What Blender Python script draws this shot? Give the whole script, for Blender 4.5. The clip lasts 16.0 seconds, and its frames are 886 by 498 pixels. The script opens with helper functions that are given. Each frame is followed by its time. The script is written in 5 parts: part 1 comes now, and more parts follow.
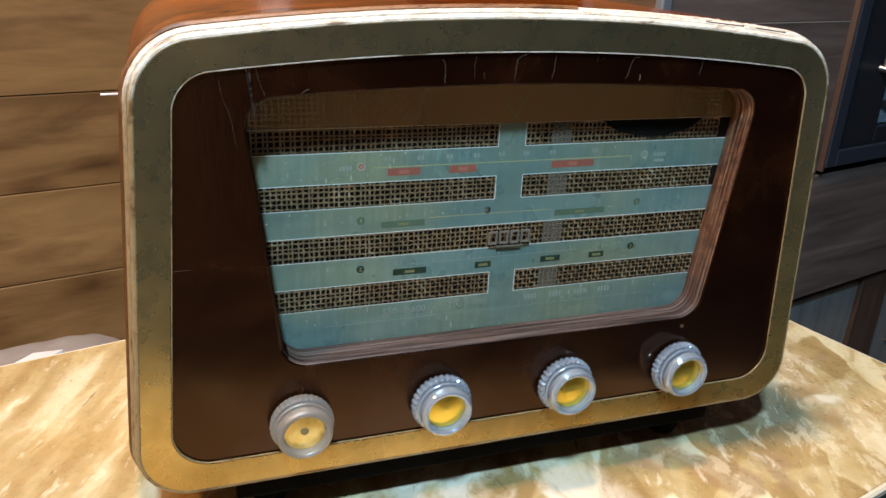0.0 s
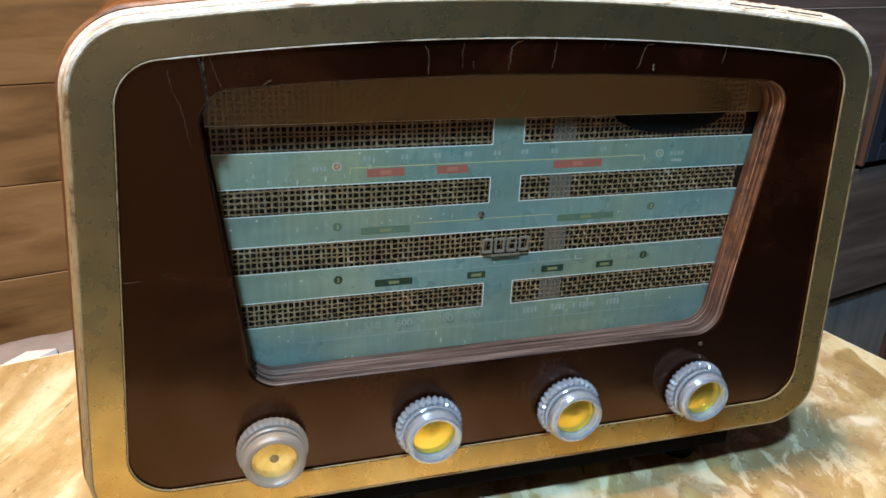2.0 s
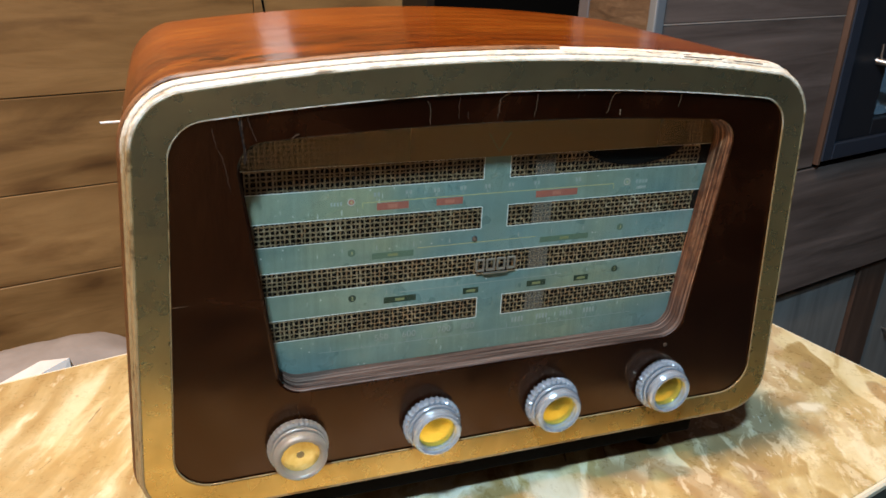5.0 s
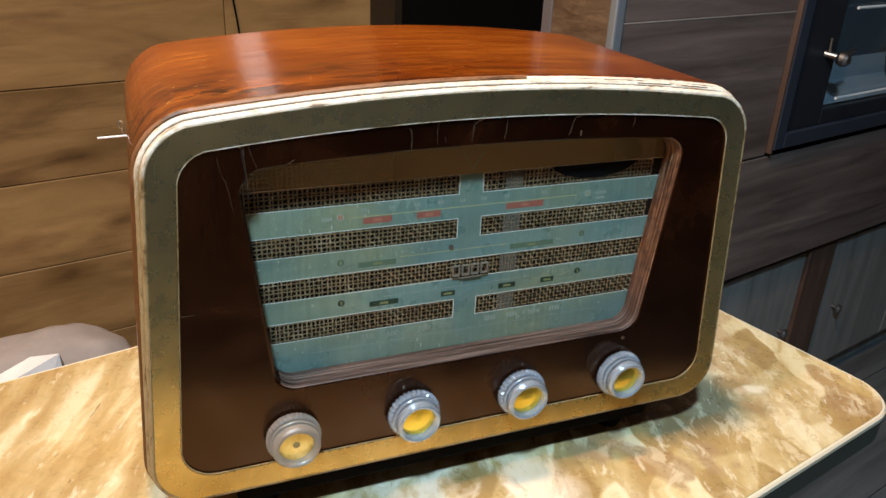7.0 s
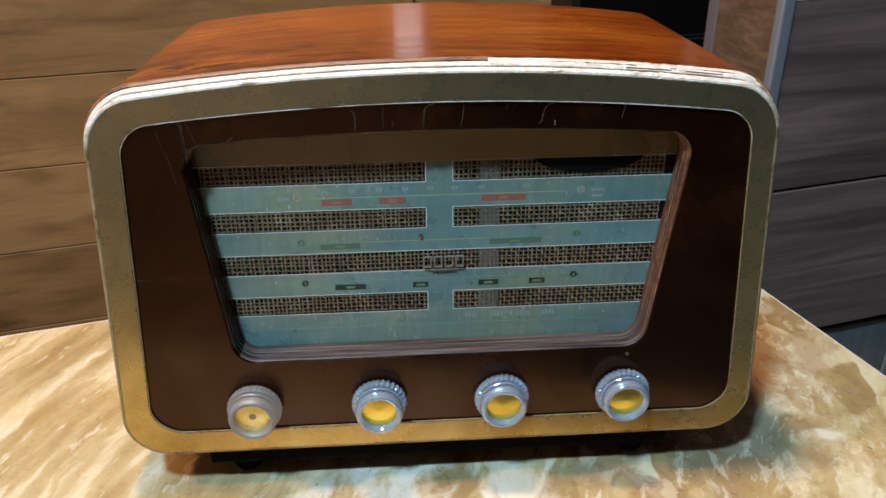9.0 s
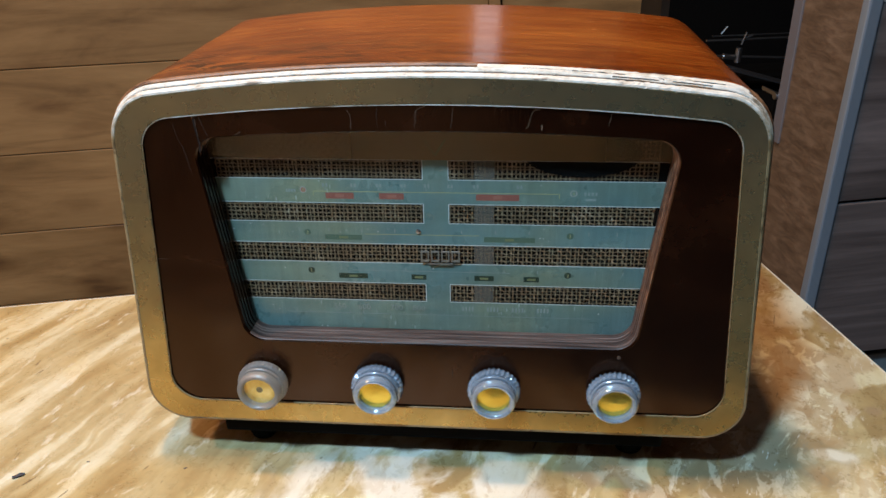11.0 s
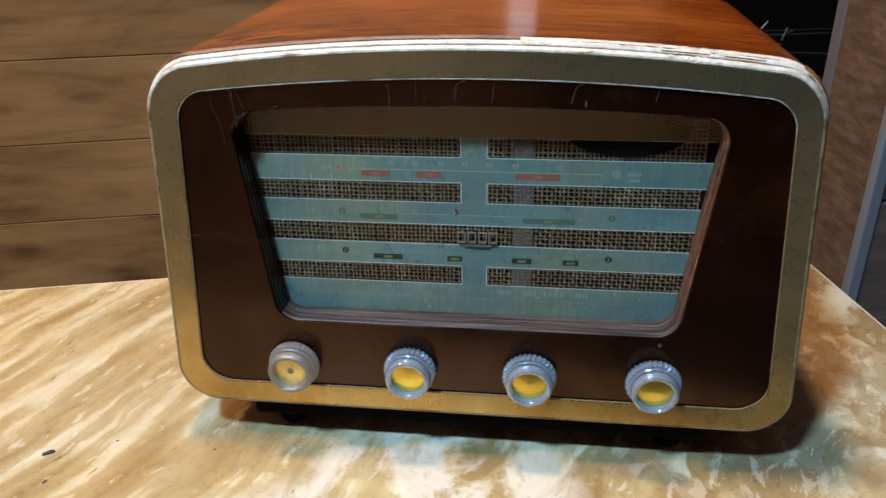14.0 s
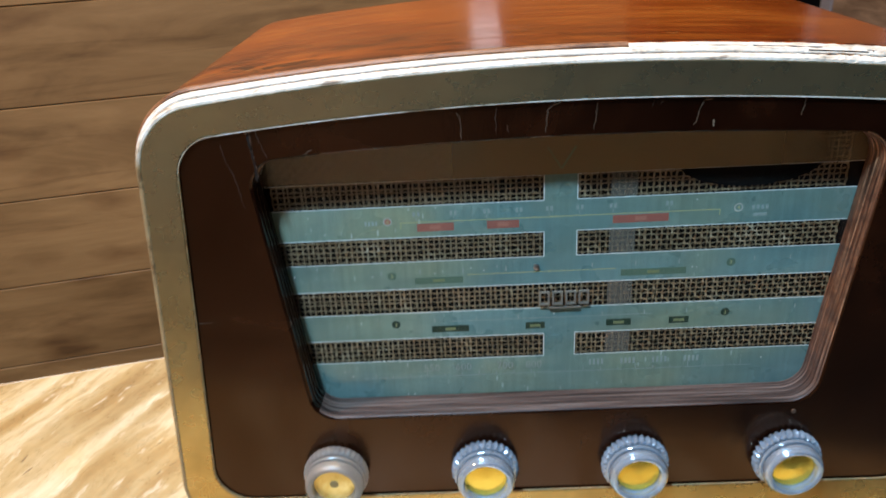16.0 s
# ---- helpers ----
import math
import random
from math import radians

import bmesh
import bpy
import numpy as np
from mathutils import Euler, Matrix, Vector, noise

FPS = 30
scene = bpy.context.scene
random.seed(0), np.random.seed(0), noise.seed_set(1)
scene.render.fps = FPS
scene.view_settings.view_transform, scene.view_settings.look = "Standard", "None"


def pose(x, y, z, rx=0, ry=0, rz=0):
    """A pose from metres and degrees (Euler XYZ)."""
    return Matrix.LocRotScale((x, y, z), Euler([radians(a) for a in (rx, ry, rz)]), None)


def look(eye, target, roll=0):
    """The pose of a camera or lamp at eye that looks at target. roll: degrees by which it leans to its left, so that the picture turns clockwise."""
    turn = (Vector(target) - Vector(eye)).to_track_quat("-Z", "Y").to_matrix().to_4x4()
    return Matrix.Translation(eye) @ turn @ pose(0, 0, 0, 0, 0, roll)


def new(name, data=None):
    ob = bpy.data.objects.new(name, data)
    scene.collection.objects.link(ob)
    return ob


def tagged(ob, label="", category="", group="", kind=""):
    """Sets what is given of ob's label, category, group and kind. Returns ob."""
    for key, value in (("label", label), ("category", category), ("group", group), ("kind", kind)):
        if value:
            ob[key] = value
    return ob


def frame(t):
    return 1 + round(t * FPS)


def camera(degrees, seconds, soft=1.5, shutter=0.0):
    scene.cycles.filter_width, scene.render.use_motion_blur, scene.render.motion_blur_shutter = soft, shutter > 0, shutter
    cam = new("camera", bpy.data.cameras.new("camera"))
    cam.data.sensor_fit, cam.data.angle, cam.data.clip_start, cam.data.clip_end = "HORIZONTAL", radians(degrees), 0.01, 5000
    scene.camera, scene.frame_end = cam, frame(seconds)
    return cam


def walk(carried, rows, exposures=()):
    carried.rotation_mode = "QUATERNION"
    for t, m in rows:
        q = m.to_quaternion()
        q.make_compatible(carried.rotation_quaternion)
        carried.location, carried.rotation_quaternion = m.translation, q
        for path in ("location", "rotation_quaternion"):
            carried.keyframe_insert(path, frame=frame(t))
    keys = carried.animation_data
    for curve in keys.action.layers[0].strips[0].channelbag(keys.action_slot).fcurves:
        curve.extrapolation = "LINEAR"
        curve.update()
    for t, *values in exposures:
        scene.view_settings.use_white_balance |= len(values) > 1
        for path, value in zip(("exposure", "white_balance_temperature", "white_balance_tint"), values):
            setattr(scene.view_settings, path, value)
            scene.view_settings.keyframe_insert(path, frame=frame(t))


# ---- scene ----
cam = camera(59.44, 16.0, soft=1.5, shutter=0.5)
PATH = [
    (0, (-0.1769, -0.3704, 1.0810), (-0.0344, 0.0231, 0.9158), 2.78),
    (0.5, (-0.1675, -0.3577, 1.0841), (-0.0281, 0.0357, 0.9158), 2.84),
    (1, (-0.1541, -0.3469, 1.0804), (-0.0215, 0.0481, 0.9105), 2.82),
    (1.5, (-0.1477, -0.3380, 1.0804), (-0.0201, 0.0583, 0.9096), 2.60),
    (2, (-0.1412, -0.3346, 1.0753), (-0.0162, 0.0620, 0.9033), 2.47),
    (2.5, (-0.1316, -0.3296, 1.0769), (-0.0111, 0.0674, 0.9028), 2.17),
    (3, (-0.1270, -0.3224, 1.0728), (-0.0110, 0.0752, 0.8968), 1.86),
    (5.5, (-0.1872, -0.3944, 1.1301), (-0.0413, -0.0069, 0.9539), 2.26),
    (6, (-0.1975, -0.4034, 1.1452), (-0.0478, -0.0188, 0.9659), 2.30),
    (6.5, (-0.1982, -0.4038, 1.1498), (-0.0454, -0.0221, 0.9669), 2.53),
    (7, (-0.1924, -0.4090, 1.1485), (-0.0359, -0.0302, 0.9630), 2.72),
    (7.5, (-0.1855, -0.4192, 1.1499), (-0.0313, -0.0406, 0.9619), 2.50),
    (8, (-0.1311, -0.4210, 1.1514), (-0.0123, -0.0318, 0.9591), 1.34),
    (8.5, (-0.0632, -0.4245, 1.1525), (0.0012, -0.0242, 0.9572), 0.13),
    (9, (-0.0223, -0.4215, 1.1469), (0.0014, -0.0182, 0.9487), -0.54),
    (11.5, (0.0566, -0.4403, 1.1607), (0.0142, -0.0410, 0.9576), -1.33),
    (12, (0.0610, -0.4329, 1.1560), (0.0153, -0.0328, 0.9551), -1.26),
    (12.5, (0.0542, -0.4300, 1.1526), (0.0082, -0.0305, 0.9508), -1.15),
    (13, (0.0522, -0.4311, 1.1470), (0.0031, -0.0328, 0.9436), -1.23),
    (13.5, (0.0494, -0.4316, 1.1458), (-0.0026, -0.0339, 0.9418), -1.30),
    (14, (0.0414, -0.4344, 1.1421), (-0.0118, -0.0358, 0.9402), -1.30),
    (14.5, (0.0270, -0.4250, 1.1352), (-0.0272, -0.0265, 0.9334), -1.82),
    (15, (-0.0039, -0.3884, 1.1334), (-0.0547, 0.0131, 0.9365), -2.40),
    (15.5, (-0.0198, -0.3683, 1.1197), (-0.0648, 0.0351, 0.9254), -2.76),
    (16, (-0.0467, -0.3389, 1.1168), (-0.0592, 0.0698, 0.9289), -3.21),
]
walk(cam, [(t, look(eye, target, roll)) for t, eye, target, roll in PATH], [(0, 0.06, 6500, 16), (2.0, 0.20, 6430, 16), (3.0, 0.22, 6430, 16), (6.0, 0.05, 6880, 16), (7.5, 0.0, 6880, 16), (9.0, -0.16, 6100, 15), (13.0, -0.29, 5900, 15), (15.0, -0.22, 5880, 15), (16, 0.04, 5900, 15)])

# ---- world ----
# room axes: u runs along the plank wall, d away from it into the wall, turned 14 degrees from the radio
TURN14 = radians(14.0)
ROOM = Matrix.Rotation(TURN14, 4, "Z")
FLOOR_Z, CEIL_Z, TABLE_Z = -0.05, 2.40, 0.76
WALL_D, KIT_D, SIDE_U = 1.226, 0.49, 0.641

world = bpy.data.worlds.new("world")
scene.world = world
world.use_nodes = True
world.node_tree.nodes["Background"].inputs[0].default_value = (0.55, 0.65, 0.8, 1)
world.node_tree.nodes["Background"].inputs[1].default_value = 0.02


def area_lamp(name, place, target, size, watts, colour, size_y=None):
    data = bpy.data.lights.new(name, "AREA")
    data.energy, data.size, data.color = watts, size, colour
    if size_y:
        data.shape, data.size_y = "RECTANGLE", size_y
    ob = new(name, data)
    ob.matrix_world = look(place, target)
    return ob


# a warm white lamp over the radio, an amber one hanging well to its left, and a cool white one towards the viewer
area_lamp("warm_ceiling_light", (-0.15, 0.03, 2.34), (-0.15, 0.03, 0.76), 0.12, 20.0, (1.0, 0.63, 0.34))
area_lamp("amber_hanging_light", (-0.97, -0.27, 2.02), (-0.6, -0.10, 0.76), 0.11, 10.6, (1.0, 0.49, 0.17))
area_lamp("cool_ceiling_light", (-0.43, -0.77, 2.34), (-0.05, 0.0, 0.80), 0.13, 32.0, (0.57, 0.93, 1.15))

# ---- materials ----


def mat(name, base=(0.5, 0.5, 0.5), rough=0.5, metal=0.0, coat=0.0, spec=0.5):
    m = bpy.data.materials.new(name)
    m.use_nodes = True
    b = m.node_tree.nodes["Principled BSDF"]
    b.inputs["Base Color"].default_value = (*base, 1)
    b.inputs["Roughness"].default_value = rough
    b.inputs["Metallic"].default_value = metal
    b.inputs["Coat Weight"].default_value = coat
    b.inputs["Coat Roughness"].default_value = 0.12
    b.inputs["Specular IOR Level"].default_value = spec
    return m, m.node_tree.nodes, m.node_tree.links, b


def ramp(nodes, stops):
    r = nodes.new("ShaderNodeValToRGB")
    while len(r.color_ramp.elements) < len(stops):
        r.color_ramp.elements.new(0.5)
    for e, (p, c) in zip(r.color_ramp.elements, stops):
        e.position, e.color = p, (*c, 1) if len(c) == 3 else c
    return r


def coords(nodes, links, scale, randomised=False, rot=(0, 0, 0)):
    tc = nodes.new("ShaderNodeTexCoord")
    mp = nodes.new("ShaderNodeMapping")
    mp.inputs["Scale"].default_value = scale
    mp.inputs["Rotation"].default_value = rot
    links.new(tc.outputs["Object"], mp.inputs["Vector"])
    if randomised:
        info = nodes.new("ShaderNodeObjectInfo")
        mul = nodes.new("ShaderNodeMath")
        mul.operation = "MULTIPLY"
        mul.inputs[1].default_value = 37.0
        links.new(info.outputs["Random"], mul.inputs[0])
        add = nodes.new("ShaderNodeCombineXYZ")
        for k in range(3):
            links.new(mul.outputs[0], add.inputs[k])
        links.new(add.outputs[0], mp.inputs["Location"])
    return mp


def noise_tex(nodes, links, vec, scale, detail=6.0, rough=0.6, distort=0.0):
    n = nodes.new("ShaderNodeTexNoise")
    n.inputs["Scale"].default_value = scale
    n.inputs["Detail"].default_value = detail
    n.inputs["Roughness"].default_value = rough
    n.inputs["Distortion"].default_value = distort
    links.new(vec.outputs[0], n.inputs["Vector"])
    return n


def mix(nodes, links, fac, a, b, how="MIX"):
    m = nodes.new("ShaderNodeMix")
    m.data_type, m.blend_type = "RGBA", how
    for socket, value in ((m.inputs[0], fac), (m.inputs[6], a), (m.inputs[7], b)):
        if isinstance(value, (int, float)):
            socket.default_value = value
        elif isinstance(value, tuple):
            socket.default_value = (*value, 1)
        else:
            links.new(value, socket)
    return m.outputs[2]


def bump(nodes, links, bsdf, height, strength, dist=0.002):
    b = nodes.new("ShaderNodeBump")
    b.inputs["Strength"].default_value = strength
    b.inputs["Distance"].default_value = dist
    links.new(height, b.inputs["Height"])
    links.new(b.outputs[0], bsdf.inputs["Normal"])


def wood(name, dark, mid, light, scale, rough=0.5, coat=0.0, randomised=False, relief=0.25, blotch=0.5, spec=0.5):
    """Grain stretched along the axis with the small scale number, blotches and fine pores."""
    m, nodes, links, b = mat(name, mid, rough, 0, coat, spec)
    mp = coords(nodes, links, scale, randomised)
    grain = noise_tex(nodes, links, mp, 1.0, 8, 0.65, 0.6)
    r = ramp(nodes, [(0.28, dark), (0.5, mid), (0.74, light)])
    links.new(grain.outputs[0], r.inputs[0])
    mp2 = coords(nodes, links, (scale[0] * 0.25, scale[1] * 0.25, scale[2] * 0.25), randomised)
    big = noise_tex(nodes, links, mp2, 1.0, 4, 0.6, 1.2)
    r2 = ramp(nodes, [(0.3, (0.45, 0.42, 0.40)), (0.62, (1, 1, 1))])
    links.new(big.outputs[0], r2.inputs[0])
    col = mix(nodes, links, blotch, r.outputs[0], r2.outputs[0], "MULTIPLY")
    links.new(col, b.inputs["Base Color"])
    bump(nodes, links, b, grain.outputs[0], relief, 0.001)
    rr = ramp(nodes, [(0.3, (rough * 0.75,) * 3), (0.7, (min(1, rough * 1.25),) * 3)])
    links.new(big.outputs[0], rr.inputs[0])
    links.new(rr.outputs[0], b.inputs["Roughness"])
    return m


M_WALL = wood("wall_planks", (0.18, 0.099, 0.035), (0.34, 0.200, 0.077), (0.47, 0.290, 0.120), (2.8, 3.0, 13.0), 0.55, 0.0, True, 0.35, 0.75)
def add_knots(m):
    """Dark oval knots and long dark seams on a board."""
    nodes, links = m.node_tree.nodes, m.node_tree.links
    b = nodes["Principled BSDF"]
    was = b.inputs["Base Color"].links[0].from_socket
    mp = coords(nodes, links, (5.0, 1.0, 14.0), True)
    warp = noise_tex(nodes, links, mp, 1.6, 3, 0.6)
    bent = mix(nodes, links, 0.25, mp.outputs[0], warp.outputs["Color"], "LINEAR_LIGHT")
    v = nodes.new("ShaderNodeTexVoronoi")
    v.inputs["Scale"].default_value = 1.0
    links.new(bent, v.inputs["Vector"])
    r = ramp(nodes, [(0.08, (0.40, 0.34, 0.30)), (0.17, (0.66, 0.60, 0.55)), (0.36, (1, 1, 1))])
    links.new(v.outputs["Distance"], r.inputs[0])
    col = mix(nodes, links, 0.85, was, r.outputs[0], "MULTIPLY")
    mp2 = coords(nodes, links, (1.3, 2.0, 34.0), True)
    n = noise_tex(nodes, links, mp2, 1.0, 5, 0.62, 1.5)
    r2 = ramp(nodes, [(0.30, (0.55, 0.50, 0.46)), (0.42, (1, 1, 1)), (0.62, (1, 1, 1)), (0.74, (1.18, 1.15, 1.1))])
    links.new(n.outputs[0], r2.inputs[0])
    links.new(mix(nodes, links, 0.45, col, r2.outputs[0], "MULTIPLY"), b.inputs["Base Color"])


add_knots(M_WALL)
M_KIT = wood("grey_brown_planks", (0.075, 0.058, 0.054), (0.150, 0.120, 0.113), (0.25, 0.200, 0.188), (2.2, 3.0, 34.0), 0.45, 0.0, True, 0.3, 0.6)
M_SIDE = wood("side_panel_wood", (0.085, 0.051, 0.030), (0.160, 0.100, 0.059), (0.255, 0.168, 0.103), (26.0, 26.0, 90.0), 0.45, 0.0, False, 0.35, 0.35)
M_DOOR = wood("grey_door_wood", (0.155, 0.162, 0.164), (0.25, 0.26, 0.262), (0.34, 0.36, 0.37), (16.0, 16.0, 1.6), 0.5, 0.0, True, 0.25, 0.5)
M_FLOOR = wood("grey_floor_vinyl", (0.07, 0.08, 0.088), (0.125, 0.145, 0.16), (0.19, 0.215, 0.235), (1.6, 26.0, 10.0), 0.45, 0.0, True, 0.2, 0.4)
M_VENEER = wood("red_brown_veneer", (0.165, 0.030, 0.0034), (0.265, 0.060, 0.0062), (0.37, 0.108, 0.0125), (17.0, 130.0, 60.0), 0.18, 0.12, False, 0.04, 0.25, 0.25)
def stain_veneer(m):
    """Dark red wash and worn flecks towards the front edge of the top, most at one end."""
    nodes, links = m.node_tree.nodes, m.node_tree.links
    b = nodes["Principled BSDF"]
    was = b.inputs["Base Color"].links[0].from_socket
    tc = nodes.new("ShaderNodeTexCoord")
    sep = nodes.new("ShaderNodeSeparateXYZ")
    links.new(tc.outputs["Object"], sep.inputs[0])

    def span(axis, start, stop, first, last):
        n = nodes.new("ShaderNodeMapRange")
        n.inputs["From Min"].default_value, n.inputs["From Max"].default_value = start, stop
        n.inputs["To Min"].default_value, n.inputs["To Max"].default_value = first, last
        links.new(sep.outputs[axis], n.inputs["Value"])
        return n.outputs[0]

    def spots(scale, lo, hi, top):
        n = noise_tex(nodes, links, coords(nodes, links, scale), 1, 6, 0.68, 0.5)
        r = ramp(nodes, [(lo, (0, 0, 0)), (hi, (top, top, top))])
        links.new(n.outputs[0], r.inputs[0])
        return r.outputs[0]

    def times(*factors):
        out = factors[0]
        for f in factors[1:]:
            out = mix(nodes, links, 1.0, out, f, "MULTIPLY")
        return out

    wash = times(spots((13, 26, 16), 0.38, 0.56, 0.95), span("Y", 0.02, 0.13, 1.0, 0.0), span("X", -0.16, 0.08, 1.0, 0.25))
    col = mix(nodes, links, wash, was, (0.085, 0.016, 0.0045))
    flecks = times(spots((40, 100, 60), 0.51, 0.56, 0.95), span("Y", 0.035, 0.10, 1.0, 0.0), span("X", -0.15, 0.06, 1.0, 0.25))
    col = mix(nodes, links, flecks, col, (0.022, 0.006, 0.003))
    edge = times(spots((60, 200, 60), 0.44, 0.52, 0.9), span("Y", 0.010, 0.022, 1.0, 0.0))
    col = mix(nodes, links, edge, col, (0.05, 0.012, 0.005))
    mp = coords(nodes, links, (30, 74, 46))
    # lighter worn middle of the top, redder towards the edges
    mp2 = coords(nodes, links, (5.0, 9.0, 1.0))
    wide = noise_tex(nodes, links, mp2, 1.0, 4, 0.6, 0.6)
    rw = ramp(nodes, [(0.40, (0.78, 0.70, 0.62)), (0.52, (1, 1, 1)), (0.66, (1.22, 1.38, 1.45))])
    links.new(wide.outputs[0], rw.inputs[0])
    col = mix(nodes, links, 0.85, col, rw.outputs[0], "MULTIPLY")
    fl = noise_tex(nodes, links, mp, 3.0, 4, 0.7)
    rf = ramp(nodes, [(0.66, (0, 0, 0)), (0.70, (0.7, 0.7, 0.7))])
    links.new(fl.outputs[0], rf.inputs[0])
    col = mix(nodes, links, rf.outputs[0], col, (0.55, 0.25, 0.06))
    links.new(col, b.inputs["Base Color"])


stain_veneer(M_VENEER)
M_BASE = mat("black_painted_wood", (0.0025, 0.0023, 0.0023), 0.75, 0, 0, 0.05)[0]
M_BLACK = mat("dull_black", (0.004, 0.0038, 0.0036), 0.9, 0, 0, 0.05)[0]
M_METAL = mat("dull_steel", (0.42, 0.42, 0.43), 0.35, 1.0)[0]
M_CHROME = mat("brushed_trim", (0.46, 0.56, 0.68), 0.34, 0.7)[0]


def panel_paint():
    m, nodes, links, b = mat("brown_lacquer", (0.045, 0.016, 0.008), 0.32, 0, 0.06, 0.68)
    b.inputs["Specular Tint"].default_value = (1.0, 0.58, 0.34, 1)
    mp = coords(nodes, links, (1, 1, 1))
    a = noise_tex(nodes, links, mp, 14, 6, 0.65, 0.4)
    r = ramp(nodes, [(0.28, (0.0050, 0.0011, 0.0005)), (0.52, (0.0110, 0.0026, 0.0010)), (0.74, (0.027, 0.0068, 0.0024))])
    links.new(a.outputs[0], r.inputs[0])
    mp2 = coords(nodes, links, (30, 30, 300))
    c = noise_tex(nodes, links, mp2, 1, 5, 0.6)
    col = mix(nodes, links, 0.35, r.outputs[0], c.outputs[0], "OVERLAY")
    links.new(col, b.inputs["Base Color"])
    rr = ramp(nodes, [(0.32, (0.14,) * 3), (0.70, (0.33,) * 3)])
    links.new(a.outputs[0], rr.inputs[0])
    links.new(rr.outputs[0], b.inputs["Roughness"])
    # fine rubbed scratches over the slow waves of the lacquer
    mp3 = coords(nodes, links, (240, 240, 45), False, (0, 0.5, 0))
    scr = noise_tex(nodes, links, mp3, 1, 4, 0.65, 0.6)
    both = mix(nodes, links, 0.22, a.outputs[0], scr.outputs[0])
    bump(nodes, links, b, both, 0.32, 0.0012)
    return m


M_PANEL = panel_paint()


def gold_paint():
    m, nodes, links, b = mat("aged_gold_paint", (0.42, 0.30, 0.12), 0.36, 0.90)
    mp = coords(nodes, links, (1, 1, 1))
    a = noise_tex(nodes, links, mp, 26, 4, 0.55, 0.5)
    r = ramp(nodes, [(0.22, (0.53, 0.36, 0.120)), (0.37, (0.58, 0.40, 0.135)), (0.62, (0.72, 0.51, 0.185)), (0.85, (0.78, 0.59, 0.26))])
    links.new(a.outputs[0], r.inputs[0])
    # broad brown tarnish and small bare spots
    t1 = noise_tex(nodes, links, mp, 11, 4, 0.55, 0.8)
    rt = ramp(nodes, [(0.50, (0, 0, 0)), (0.66, (0.42, 0.42, 0.42))])
    links.new(t1.outputs[0], rt.inputs[0])
    col = mix(nodes, links, rt.outputs[0], r.outputs[0], (0.36, 0.215, 0.075))
    # greyer towards the top, where the dim reflections are put into the paint
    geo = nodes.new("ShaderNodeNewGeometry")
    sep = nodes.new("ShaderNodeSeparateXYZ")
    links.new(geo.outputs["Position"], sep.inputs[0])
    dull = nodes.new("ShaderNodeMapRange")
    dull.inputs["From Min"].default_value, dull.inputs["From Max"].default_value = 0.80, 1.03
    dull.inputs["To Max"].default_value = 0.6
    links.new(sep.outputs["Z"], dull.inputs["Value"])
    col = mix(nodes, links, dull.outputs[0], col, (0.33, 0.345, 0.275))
    t2 = noise_tex(nodes, links, mp, 85, 4, 0.7)
    rt2 = ramp(nodes, [(0.66, (0, 0, 0)), (0.82, (0.07, 0.07, 0.07))])
    links.new(t2.outputs[0], rt2.inputs[0])
    col = mix(nodes, links, rt2.outputs[0], col, (0.12, 0.065, 0.03))
    links.new(col, b.inputs["Base Color"])
    f2 = noise_tex(nodes, links, mp, 120, 3, 0.5)
    rr = ramp(nodes, [(0.3, (0.25,) * 3), (0.7, (0.32,) * 3)])
    links.new(f2.outputs[0], rr.inputs[0])
    links.new(rr.outputs[0], b.inputs["Roughness"])
    bump(nodes, links, b, f2.outputs[0], 0.03, 0.0006)
    return m


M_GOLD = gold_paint()


